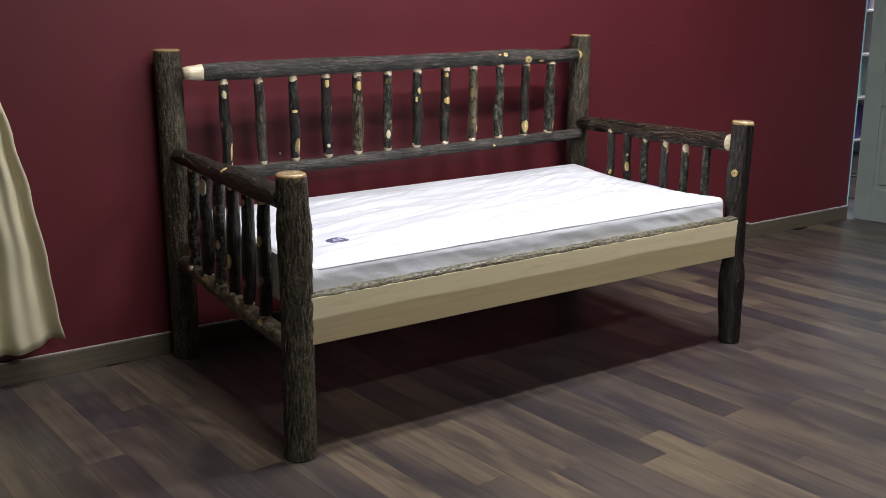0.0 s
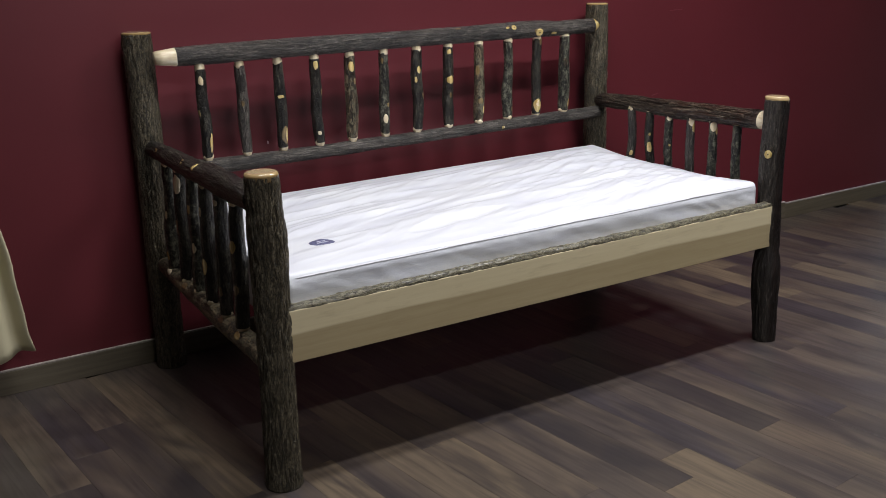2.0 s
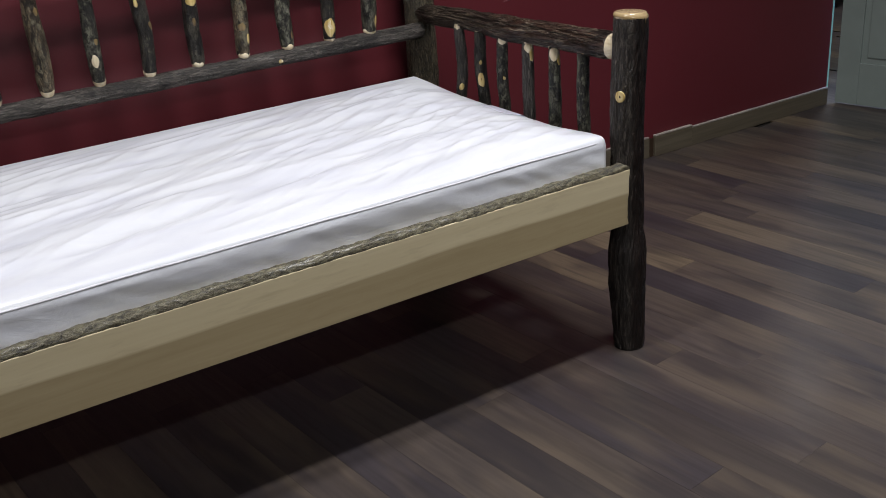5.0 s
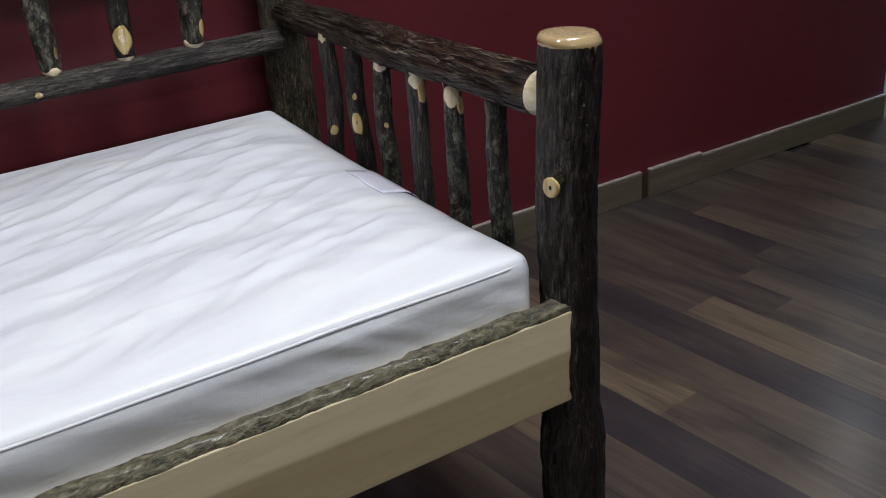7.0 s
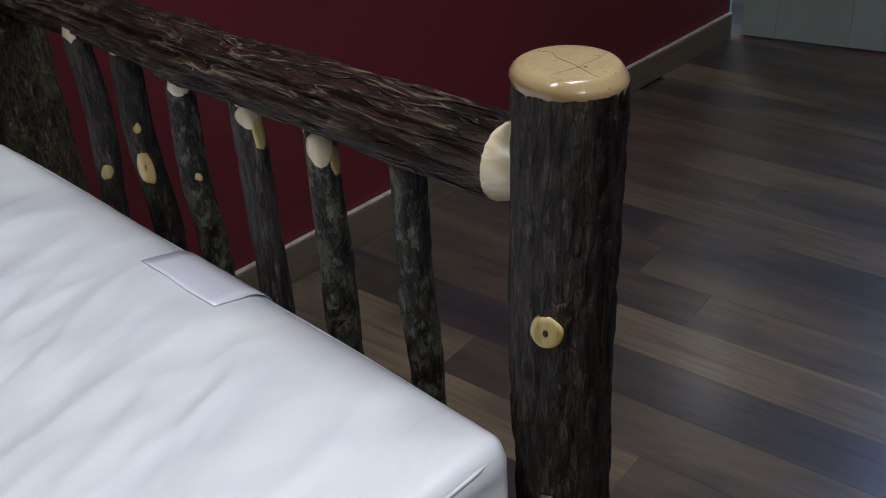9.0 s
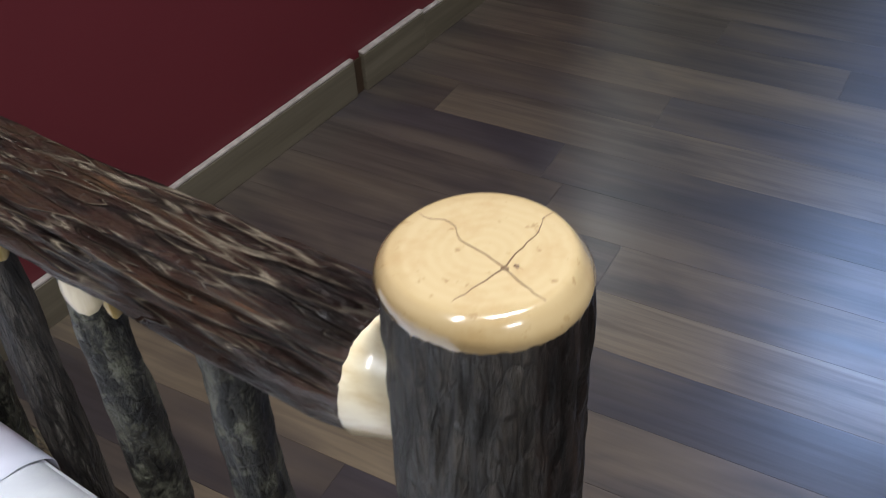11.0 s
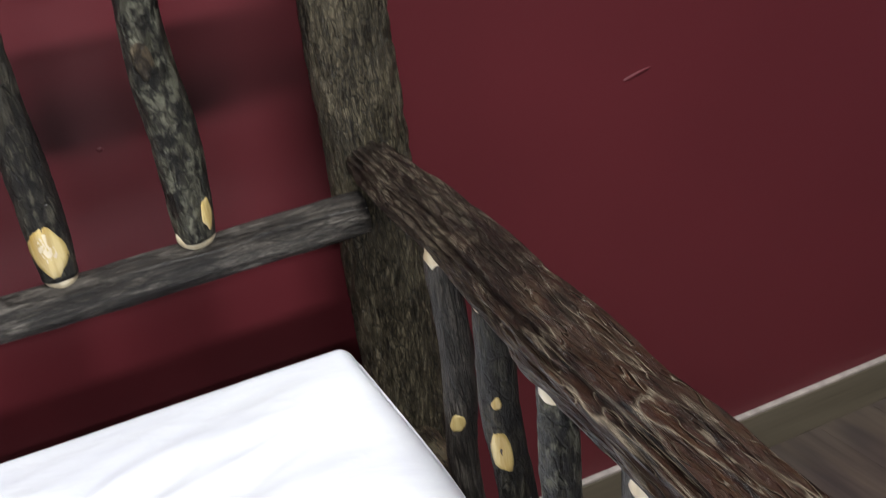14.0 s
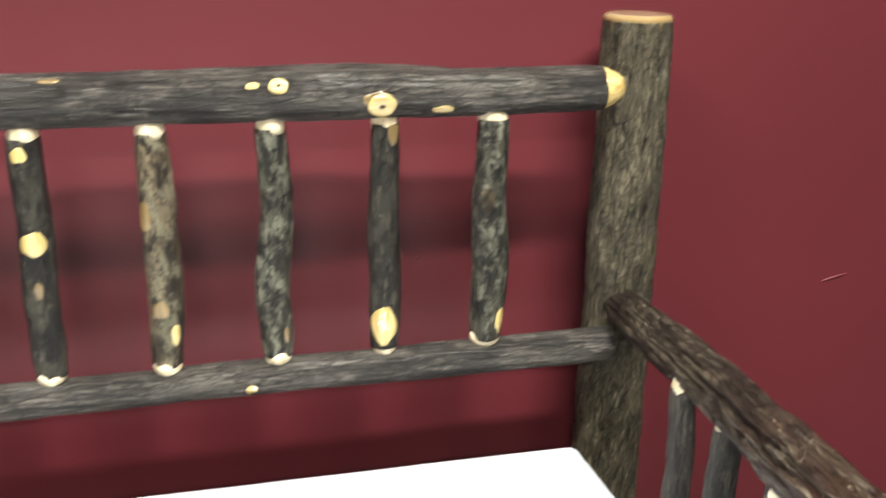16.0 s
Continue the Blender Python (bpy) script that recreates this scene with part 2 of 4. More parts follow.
FLOOR = floor_wood("laminate_oak")
FLOOR_FAR = floor_wood("laminate_oak_far", True)
SUBFLOOR = plain("subfloor", (0.02, 0.016, 0.013), 0.8)


def board_wood():
    """Pale sapwood above a browner heartwood band, along x."""
    m = Mat("sawn_board")
    g = m.noise((2.2, 40, 55), 5, 0.6, 0.3)
    sap = m.ramp(g, [(0.3, (0.68, 0.575, 0.36)), (0.7, (0.74, 0.64, 0.42))])
    heart = m.ramp(g, [(0.3, (0.40, 0.315, 0.175)), (0.7, (0.46, 0.37, 0.215))])
    w = m.noise((1.1, 0.1, 3), 2, 0.5)
    edge = m.math("ADD", m.axis(2), m.math("MULTIPLY", m.math("SUBTRACT", w, 0.5), 0.035))
    c = m.mix(m.ramp(edge, [(0.4865, (0, 0, 0)), (0.4895, (1, 1, 1))]), heart, sap)
    s = m.noise((9, 9, 60), 3, 0.6)
    c = m.mix(m.math("MULTIPLY", m.ramp(s, [(0.55, (0, 0, 0)), (0.75, (1, 1, 1))]), 0.25), c, (0.33, 0.24, 0.12))
    return m.done(c, 0.42, g, 0.12, 0.0008, 0.25, 0.25)


BOARD = board_wood()


def bark_edge_mat():
    m = Mat("waney_edge")
    g = m.noise((55, 110, 110), 6, 0.72, 0.6)
    c = m.ramp(g, [(0.38, (0.018, 0.014, 0.008)), (0.48, (0.075, 0.064, 0.036)), (0.58, (0.135, 0.118, 0.072)), (0.72, (0.27, 0.24, 0.16))])
    return m.done(c, 0.45, g, 0.9, 0.006, 0.2, 0.2)


WANEY = bark_edge_mat()


def sheet_plastic():
    """White ticking under a clear plastic wrap."""
    m = Mat("wrapped_ticking")
    soft = m.noise((3.5, 9, 9), 4, 0.6, 0.8)
    c = m.ramp(soft, [(0.3, (0.645, 0.655, 0.715)), (0.7, (0.735, 0.745, 0.765))])
    fine = m.noise((14, 40, 30), 5, 0.65, 1.0)
    return m.done(c, 0.45, fine, 0.25, 0.004, 0.55, 0.16)


TICKING = sheet_plastic()
PIPING = plain("piping_cord", (0.62, 0.62, 0.66), 0.6)
TAG = plain("tag_ink", (0.10, 0.105, 0.19), 0.4, 0.3, 120)
LILAC = plain("folded_wrap", (0.69, 0.685, 0.785), 0.35, 0.05, 9, 0.5)


def cloth(name, colour):
    m = Mat(name)
    w = m.noise((300, 300, 300), 2, 0.5)
    b = m.noise((3, 3, 3), 3, 0.6)
    c = m.mix(m.ramp(b, [(0.35, (0, 0, 0)), (0.65, (1, 1, 1))]), tuple(v * 0.88 for v in colour), colour)
    return m.done(c, 0.85, w, 0.2, 0.001, spec=0.2)


CURTAIN = cloth("cream_cloth", (0.62, 0.56, 0.38))
TIE = cloth("dark_cloth", (0.035, 0.03, 0.03))


def skirting():
    m = Mat("skirting_wood")
    g = m.noise((3, 60, 60), 4, 0.6)
    return m.done(m.ramp(g, [(0.3, (0.085, 0.068, 0.045)), (0.7, (0.13, 0.107, 0.075))]), 0.45, g, 0.2, 0.001)


SKIRT = skirting()
CAULK = plain("caulk", (0.34, 0.29, 0.26), 0.6, 0.2, 40)
DOOR = plain("door_paint", (0.20, 0.235, 0.215), 0.4, 0.05, 6)
MINT = plain("mint_paint", (0.30, 0.62, 0.52), 0.5, 0.05)

# ---- mesh tools ----
WORLD = {}


def place(ob, m, parent=None):
    WORLD[ob.name] = m
    if parent:
        ob.parent = parent
        ob.matrix_basis = WORLD[parent.name].inverted() @ m
    else:
        ob.matrix_basis = m
    return ob


def to_mesh(name, bm, material, smooth=True):
    me = bpy.data.meshes.new(name)
    bmesh.ops.recalc_face_normals(bm, faces=bm.faces)
    for f in bm.faces:
        f.smooth = smooth
    bm.to_mesh(me)
    bm.free()
    me.materials.append(material)
    return me


def part(name, bm, material, parent, label="", m=None, smooth=True):
    """One mesh object under a thing or a part; m is its world matrix (the parent's own by default)."""
    ob = new(name, to_mesh(name, bm, material, smooth))
    place(ob, m if m is not None else (WORLD[parent.name] if parent else Matrix()), parent)
    return tagged(ob, label) if label else ob


def thing(name, at, label, category, group="", kind=""):
    ob = new(name)
    ob.empty_display_size = 0.1
    place(ob, Matrix.Translation(at))
    return tagged(ob, label, category, group, kind)


def box(bm, x0, x1, y0, y1, z0, z1, bevel=0.0, segs=2):
    made = bmesh.ops.create_cube(bm, size=1.0)["verts"]
    bmesh.ops.transform(bm, matrix=Matrix.Translation(((x0 + x1) / 2, (y0 + y1) / 2, (z0 + z1) / 2)) @ Matrix.Diagonal((x1 - x0, y1 - y0, z1 - z0, 1)), verts=made)
    if bevel:
        edges = list({e for v in made for e in v.link_edges})
        bmesh.ops.bevel(bm, geom=edges, offset=bevel, segments=segs, profile=0.5, affect="EDGES")
    return bm


def slab(name, x0, x1, y0, y1, z0, z1, material, parent=None, bevel=0.0, label=""):
    """A bevelled board, meshed in world axes."""
    bm = box(bmesh.new(), x0, x1, y0, y1, z0, z1, bevel)
    return part(name, bm, material, parent, label, Matrix(), smooth=False)


def lerp_table(table, u):
    """Smooth value of a table of (u, value) rows."""
    if u <= table[0][0]:
        return table[0][1]
    for (a, p), (b, q) in zip(table, table[1:]):
        if u <= b:
            k = (u - a) / (b - a)
            k = k * k * (3 - 2 * k)
            return p + (q - p) * k
    return table[-1][1]


def ring_mesh(rings, close_start=True, close_end=True):
    bm = bmesh.new()
    rows = [[bm.verts.new(p) for p in r] for r in rings]
    n = len(rows[0])
    for a, b in zip(rows, rows[1:]):
        for k in range(n):
            bm.faces.new((a[k], a[(k + 1) % n], b[(k + 1) % n], b[k]))
    if close_start:
        bm.faces.new(list(reversed(rows[0])))
    if close_end:
        bm.faces.new(rows[-1])
    return bm


class Log:
    """A log with bark from p0 to p1. prof: rows (u, radius); bend: rows (u, (dx, dy)) in the log's own axes."""

    def __init__(self, name, p0, p1, prof, parent, material, seed, bend=((0, (0, 0)),), furrow=0.003, lump=0.06, around=36, step=0.012, label="", stretch=11.0, freq=130):
        p0, p1 = Vector(p0), Vector(p1)
        way = p1 - p0
        self.length, self.prof, self.seed = way.length, prof, seed * 13.7
        self.bx = [(u, v[0]) for u, v in bend]
        self.by = [(u, v[1]) for u, v in bend]
        self.furrow, self.lump, self.stretch, self.freq = furrow, lump, stretch, freq
        self.turn = Vector((0, 0, 1)).rotation_difference(way)
        self.m = Matrix.Translation(p0) @ self.turn.to_matrix().to_4x4()
        n = max(6, int(self.length / step))
        rings = [[self.surf(2 * math.pi * k / around, self.length * j / n) for k in range(around)] for j in range(n + 1)]
        self.ob = part(name, ring_mesh(rings), material, parent, label, self.m)

    def radius(self, s):
        return lerp_table(self.prof, s / self.length)

    def centre(self, s):
        u = s / self.length
        return Vector((lerp_table(self.bx, u), lerp_table(self.by, u), s))

    def surf(self, a, s, out=0.0, rough=1.0):
        r = self.radius(s)
        c, d = math.cos(a), math.sin(a)
        low = noise.noise(Vector((c * 0.9 + self.seed, d * 0.9, s * 5.0))) * self.lump * r
        q = Vector((c * r * self.freq + self.seed, d * r * self.freq, s * self.stretch + self.seed))
        f = noise.noise(q) + 0.6 * noise.noise(q * 2.1)
        deep = self.furrow * max(-1.2, min(0.7, f * 1.6))
        r = r + low + deep * rough * min(1.0, 0.02 + 45 * (self.length - s), 0.02 + 45 * s) + out
        return self.centre(s) + Vector((c * r, d * r, 0))

    def angle(self, facing):
        v = self.turn.inverted() @ Vector(facing)
        return math.atan2(v.y, v.x)

    def patch(self, s, facing, length, width, material=None, name="peeled_patch", raise_by=0.0009, dome=0.0004, skew=0.0, label=""):
        """An oval of bared wood that lies on the bark."""
        a0 = self.angle(facing)
        bm = bmesh.new()
        mid = bm.verts.new(self.surf(a0, s, raise_by + dome, 0.2))
        prev, n, rows = None, 18, 5
        for j in range(1, rows + 1):
            k = j / rows
            ring = []
            for i in range(n):
                t = 2 * math.pi * i / n
                wob = 1 + 0.34 * noise.noise(Vector((math.cos(t) * 1.3 + s * 40, math.sin(t) * 1.3, self.seed + a0)))
                sv = s + math.sin(t) * k * length / 2 * wob
                av = a0 + (math.cos(t) * k * width / 2 * wob + skew * (sv - s)) / self.radius(s)
                sv = max(0.0, min(self.length, sv))
                out = raise_by + dome * (1 - k * k) - (0.005 if j == rows else 0)
                ring.append(bm.verts.new(self.surf(av, sv, out, 0.35)))
            for i in range(n):
                if prev is None:
                    bm.faces.new((mid, ring[i], ring[(i + 1) % n]))
                else:
                    bm.faces.new((prev[i], ring[i], ring[(i + 1) % n], prev[(i + 1) % n]))
            prev = ring
        return part(name, bm, material or PEELED, self.ob, label)

    def knot(self, s, facing, size, name="knot", label="", proud=1.0):
        """A cut branch: a pale ring, proud of the bark, with a dark heart."""
        a = self.angle(facing)
        base = self.surf(a, s, -0.006, 0.0)
        out = Vector((math.cos(a), math.sin(a), 0))
        side, up = Vector((-out.y, out.x, 0)), Vector((0, 0, 1))
        rows = [(1.15, 0.0), (1.1, 0.008), (0.98, 0.011), (0.75, 0.012), (0.35, 0.0112)]
        rings = [[base + out * (h * proud + 0.006 * (1 - proud)) + (side * math.cos(t) + up * math.sin(t) * 1.12) * size / 2 * k * (1 + 0.08 * noise.noise(Vector((math.cos(t) * 2, math.sin(t) * 2, self.seed))))
                  for t in (2 * math.pi * i / 24 for i in range(24))] for k, h in rows]
        ob = part(name, ring_mesh(rings), PEELED, self.ob, label)
        rings = [[base + out * (h * proud + 0.006 * (1 - proud)) + (side * math.cos(t) * 0.8 + up * math.sin(t) * 1.15) * size / 2 * k for t in (2 * math.pi * i / 12 for i in range(12))]
                 for k, h in ((0.24, 0.009), (0.24, 0.0122), (0.17, 0.0130))]
        part("pith", ring_mesh(rings), PITH, ob)
        return ob

    def tenon(self, at_end, length, r_in, material=None, name="tenon", inset=0.0, label=""):
        """The sharpened, barkless end that enters the next log."""
        s = self.length - inset if at_end else inset
        sign = 1 if at_end else -1
        r = self.radius(s)
        c = self.centre(s)
        rings = []
        for h, q in ((-0.008, r * 0.93), (0.001, r * 1.0), (length * 0.3, r * 0.90), (length * 0.65, (r + r_in) * 0.48), (length, r_in)):
            rings.append([c + Vector((math.cos(t) * q, math.sin(t) * q, sign * (h + 0.0022 * noise.noise(Vector((math.cos(t), math.sin(t), self.seed)))))) * 1.0
                          for t in (2 * math.pi * i / 24 for i in range(24))])
        return part(name, ring_mesh(rings), material or PEELED, self.ob, label)

    def cut_top(self, label="", cracks=False, tilt=(0.0, 0.0), deep=1.0, egg=(0.0, 0.0)):
        """The sawn and varnished top of a post with a rounded chamfer. cracks: drying cracks that meet at the pith, off centre."""
        s = self.length
        c = self.centre(s)
        rows = [(0.95, -0.016), (0.975, -0.0050), (1.004, 0.0005 * deep), (0.985, 0.0038 * deep), (0.94, 0.0078 * deep), (0.885, 0.0106 * deep), (0.855, 0.0114 * deep),
                (0.83, 0.0116 * deep), (0.55, 0.0119 * deep), (0.28, 0.0121 * deep), (0.08, 0.0122 * deep)]
        height = sorted((k, h) for k, h in rows[2:])

        def top(t, k, h):
            r = (self.surf(t, s, 0.0008, 0.1) - c).length + (math.cos(t) * egg[0] + math.sin(t) * egg[1]) * max(0.0, min(1.0, h / 0.004))
            x, y = math.cos(t) * r * k, math.sin(t) * r * k
            return Vector((c.x + x, c.y + y, s + h + tilt[0] * x + tilt[1] * y))
        rings = [[top(2 * math.pi * i / 48, k, h) for i in range(48)] for k, h in rows]
        m = self.m @ Matrix.Translation((c.x, c.y, s))
        off = Vector((c.x, c.y, s))
        ob = part("cut_top", ring_mesh([[p - off for p in r] for r in rings]), CUT, self.ob, label, m)
        if not cracks:
            return ob
        px, py, R = -0.006, -0.013, self.radius(s)
        for deg, reach in ((74, 0.0530), (5, 0.0440), (168, 0.0290), (250, 0.0250)):
            bm = bmesh.new()
            row = []
            a0 = radians(deg)
            for j in range(15):
                d = reach * j / 14
                a = a0 + 0.13 * noise.noise(Vector((d * 60, deg * 0.37, 3.1))) + 0.05 * noise.noise(Vector((d * 240, deg * 0.37, 8.4)))
                x, y = px + math.cos(a) * d, py + math.sin(a) * d
                h = lerp_table(height, math.hypot(x, y) / R) + 0.0003 + tilt[0] * x + tilt[1] * y
                w = 0.00026 * (1.15 - j / 14) + 0.00008
                p = Vector((x, y, h))
                n = Vector((-math.sin(a), math.cos(a), 0)) * w
                low = Vector((0, 0, 0.003))
                row.append([bm.verts.new(q) for q in (p - n, p + n, p - n - low, p + n - low)])
            for a, b in zip(row, row[1:]):
                bm.faces.new((a[0], b[0], b[1], a[1]))
                bm.faces.new((a[0], a[2], b[2], b[0]))
                bm.faces.new((a[1], b[1], b[3], a[3]))
            part("drying_crack", bm, CRACK, ob)
        for dx, dy, size in ((0, 0, 0.0015), (0.0036, -0.0034, 0.0010)):
            rings = [[Vector((px + dx + math.cos(t) * q * size * (1 + 0.25 * math.sin(5 * t + dx * 900)), py + dy + math.sin(t) * q * size * 1.3, h + tilt[0] * px + tilt[1] * py))
                      for t in (2 * math.pi * i / 14 for i in range(14))] for q, h in ((1.0, 0.009), (0.95, 0.0123), (0.5, 0.0125))]
            part("pith", ring_mesh(rings), CRACK, ob)
        return ob


# ---- room ----
WEST, EAST, SOUTH, NORTH, TOP = -4.5, 8.6, -7.5, 1.22, 3.3

bm = bmesh.new()
box(bm, WEST, 4.52, NORTH, NORTH + 0.12, 0, TOP)
box(bm, 4.52, 5.40, NORTH, NORTH + 0.12, 2.08, TOP)
box(bm, 5.40, EAST, NORTH, NORTH + 0.12, 0, TOP)
wall_north = part("wall_north", bm, WALL_RED, None, smooth=False)
tagged(wall_north, "burgundy red painted wall with satin sheen and small scuffs", "wall", kind="structure")
for nm, b, mat in (("wall_west", (WEST - 0.1, WEST, SOUTH, NORTH, 0, TOP), WALL_DIM),
                   ("wall_east", (EAST, EAST + 0.1, SOUTH, 4.6, 0, TOP), WALL_DIM),
                   ("wall_south", (WEST, EAST, SOUTH - 0.1, SOUTH, 0, TOP), WALL_DIM),
                   ("wall_back_room", (3.6, EAST, 4.6, 4.7, 0, TOP), WALL_DIM),
                   ("wall_back_room_side", (3.5, 3.6, NORTH + 0.12, 4.7, 0, TOP), WALL_DIM)):
    tagged(slab(nm, *b, mat), "plain closing wall, painted dark to hold down bounced light", "wall", kind="structure")
tagged(slab("ceiling", WEST, EAST, SOUTH, 4.7, TOP, TOP + 0.1, CEIL), "plain closing ceiling, painted dark to hold down bounced light", "ceiling", kind="structure")

# small marks on the paint
for x, z, w, h, tilt, mat in ((2.693, 1.218, 0.10, 0.006, 2, SCUFF), (2.567, 0.809, 0.058, 0.007, 12, SCUFF), (0.493, 0.822, 0.008, 0.016, 5, CHIP),
                              (1.803, 0.904, 0.010, 0.007, 0, SCUFF), (2.96, 0.88, 0.006, 0.012, 0, SCUFF)):
    rings = [[Vector((math.cos(t) * w / 2 * k, -h2, math.sin(t) * h / 2 * k)) for t in (2 * math.pi * i / 16 for i in range(16))] for k, h2 in ((1.0, -0.001), (0.8, 0.0008))]
    part("paint_scuff" if mat is SCUFF else "paint_chip", ring_mesh(rings), mat, wall_north, "", pose(x, NORTH, z, 0, -tilt, 0))

baseboard = thing("baseboard", (2.0, NORTH, 0), "greige wooden baseboard with a pale caulk line", "baseboard", kind="structure")
for x0, x1, y, h in ((WEST, 3.302, 1.206, 0.098), (3.334, 3.565, 1.203, 0.100), (3.566, 4.518, 1.206, 0.090)):
    slab("board", x0, x1, y, NORTH - 0.001, 0, h - 0.007, SKIRT, baseboard, 0.002)
    slab("caulk_line", x0, x1, y + 0.001, NORTH - 0.0005, h - 0.0065, h, CAULK, baseboard, 0.002)
slab("open_joint", 3.3025, 3.3335, 1.214, NORTH - 0.001, 0.0, 0.085, PITH, baseboard)
slab("board", 5.45, EAST, 1.206, NORTH - 0.001, 0, 0.09, SKIRT, baseboard, 0.002)

# ---- daybed ----
daybed = thing("daybed", (1.05, 0.57, 0), "rustic hickory log daybed keeping its bark, against the wall", "daybed")
FRONT, LEFT, RIGHT, REAR = Vector((0, -1, 0)), Vector((-1, 0, 0)), Vector((1, 0, 0)), Vector((0, 1, 0))
FL = (-0.25, -0.97, 0)

post_fl = Log("post", (0, 0, 0), (0.011, 0.003, 0.966), [(0, 0.057), (0.06, 0.053), (0.3, 0.052), (0.62, 0.052), (0.8, 0.055), (0.9, 0.050), (1, 0.049)], daybed, BARK_POST, 1,
              [(0, (0, 0)), (0.4, (0.003, 0)), (0.75, (0.004, 0)), (1, (0, 0))], 0.0040, 0.05, 110, 0.006, stretch=26, freq=150)
post_fl.cut_top(deep=0.8)
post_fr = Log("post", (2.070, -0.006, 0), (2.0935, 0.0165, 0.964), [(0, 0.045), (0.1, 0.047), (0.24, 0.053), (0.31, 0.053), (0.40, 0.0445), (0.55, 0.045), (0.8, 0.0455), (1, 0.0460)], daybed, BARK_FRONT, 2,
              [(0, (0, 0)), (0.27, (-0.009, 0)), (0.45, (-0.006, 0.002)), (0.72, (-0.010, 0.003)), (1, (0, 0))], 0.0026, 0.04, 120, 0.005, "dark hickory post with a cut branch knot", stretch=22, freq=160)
post_fr.cut_top(cracks=True, tilt=(-0.03, 0.025), egg=(-0.0006, 0.0018), label="pale varnished end grain with drying cracks")
post_fr.knot(0.758, (-0.93, -0.37, 0), 0.026, proud=0.40, label="pale ringed knot with dark heart")
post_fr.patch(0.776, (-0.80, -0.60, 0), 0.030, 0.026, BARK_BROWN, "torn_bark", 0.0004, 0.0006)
post_bl = Log("post", (-0.012, 1.150, 0), (-0.003, 1.148, 1.296), [(0, 0.058), (0.1, 0.056), (0.5, 0.053), (1, 0.053)], daybed, BARK_POST, 3, furrow=0.0028, lump=0.05, around=96, step=0.006, stretch=30, freq=170)
post_bl.cut_top(deep=0.5)
post_br = Log("post", (2.092, 1.128, 0), (2.112, 1.122, 1.284), [(0, 0.056), (0.5, 0.054), (0.72, 0.052), (1, 0.050)], daybed, BARK_POST, 4,
              [(0, (0, 0)), (0.55, (0.004, 0)), (1, (0, 0))], furrow=0.0032, lump=0.05, around=120, step=0.005, stretch=30, freq=170)
post_br.cut_top(deep=0.5)

RAIL_Y = 1.063
top_rail = Log("top_rail", (0.105, RAIL_Y, 1.208), (2.035, RAIL_Y, 1.193), [(0, 0.034), (0.1, 0.036), (0.3, 0.036), (0.55, 0.034), (0.74, 0.035), (0.82, 0.037), (0.9, 0.033), (1, 0.031)], daybed, BARK_RAIL, 5,
               [(0, (0.0, 0)), (0.2, (-0.003, 0)), (0.5, (-0.002, 0)), (0.78, (-0.004, 0)), (0.92, (0.0, 0)), (1, (0, 0))], 0.0018, 0.06, 64, 0.007, "grey-barked top rail with knots", freq=170)
top_rail.tenon(False, 0.075, 0.024, PEELED_PALE, label="pale peeled tenon")
top_rail.tenon(True, 0.030, 0.018, PEELED, label="pale peeled tenon")
top_rail.knot(1.611, (0, -0.85, -0.3), 0.030, proud=0.5)
top_rail.patch(1.606, (0, -0.95, -0.15), 0.046, 0.034, INNER_BARK, "bared_inner_bark", 0.0006, 0.0006)
top_rail.patch(1.695, (0, -0.8, -0.55), 0.035, 0.014)
top_rail.knot(1.477, (0, -0.85, 0.42), 0.020, proud=0.5)
top_rail.patch(1.445, (0, -0.85, 0.45), 0.022, 0.012)
top_rail.patch(1.20, (0, -0.6, 0.8), 0.03, 0.012, INNER_BARK)
low_rail = Log("lower_rail", (0.05, RAIL_Y + 0.008, 0.785), (2.075, RAIL_Y + 0.004, 0.795), [(0, 0.031), (0.3, 0.026), (0.6, 0.025), (1, 0.027)], daybed, BARK_RAIL, 6,
               [(0, (0, 0)), (0.3, (0.002, 0)), (0.7, (-0.001, 0)), (1, (0, 0))], 0.0016, 0.08, 56, 0.007, freq=170)
low_rail.patch(1.477, (0, -0.9, -0.3), 0.018, 0.018, PEELED)
low_rail.patch(1.480, (0, -0.95, -0.25), 0.012, 0.012, PEELED_PALE)

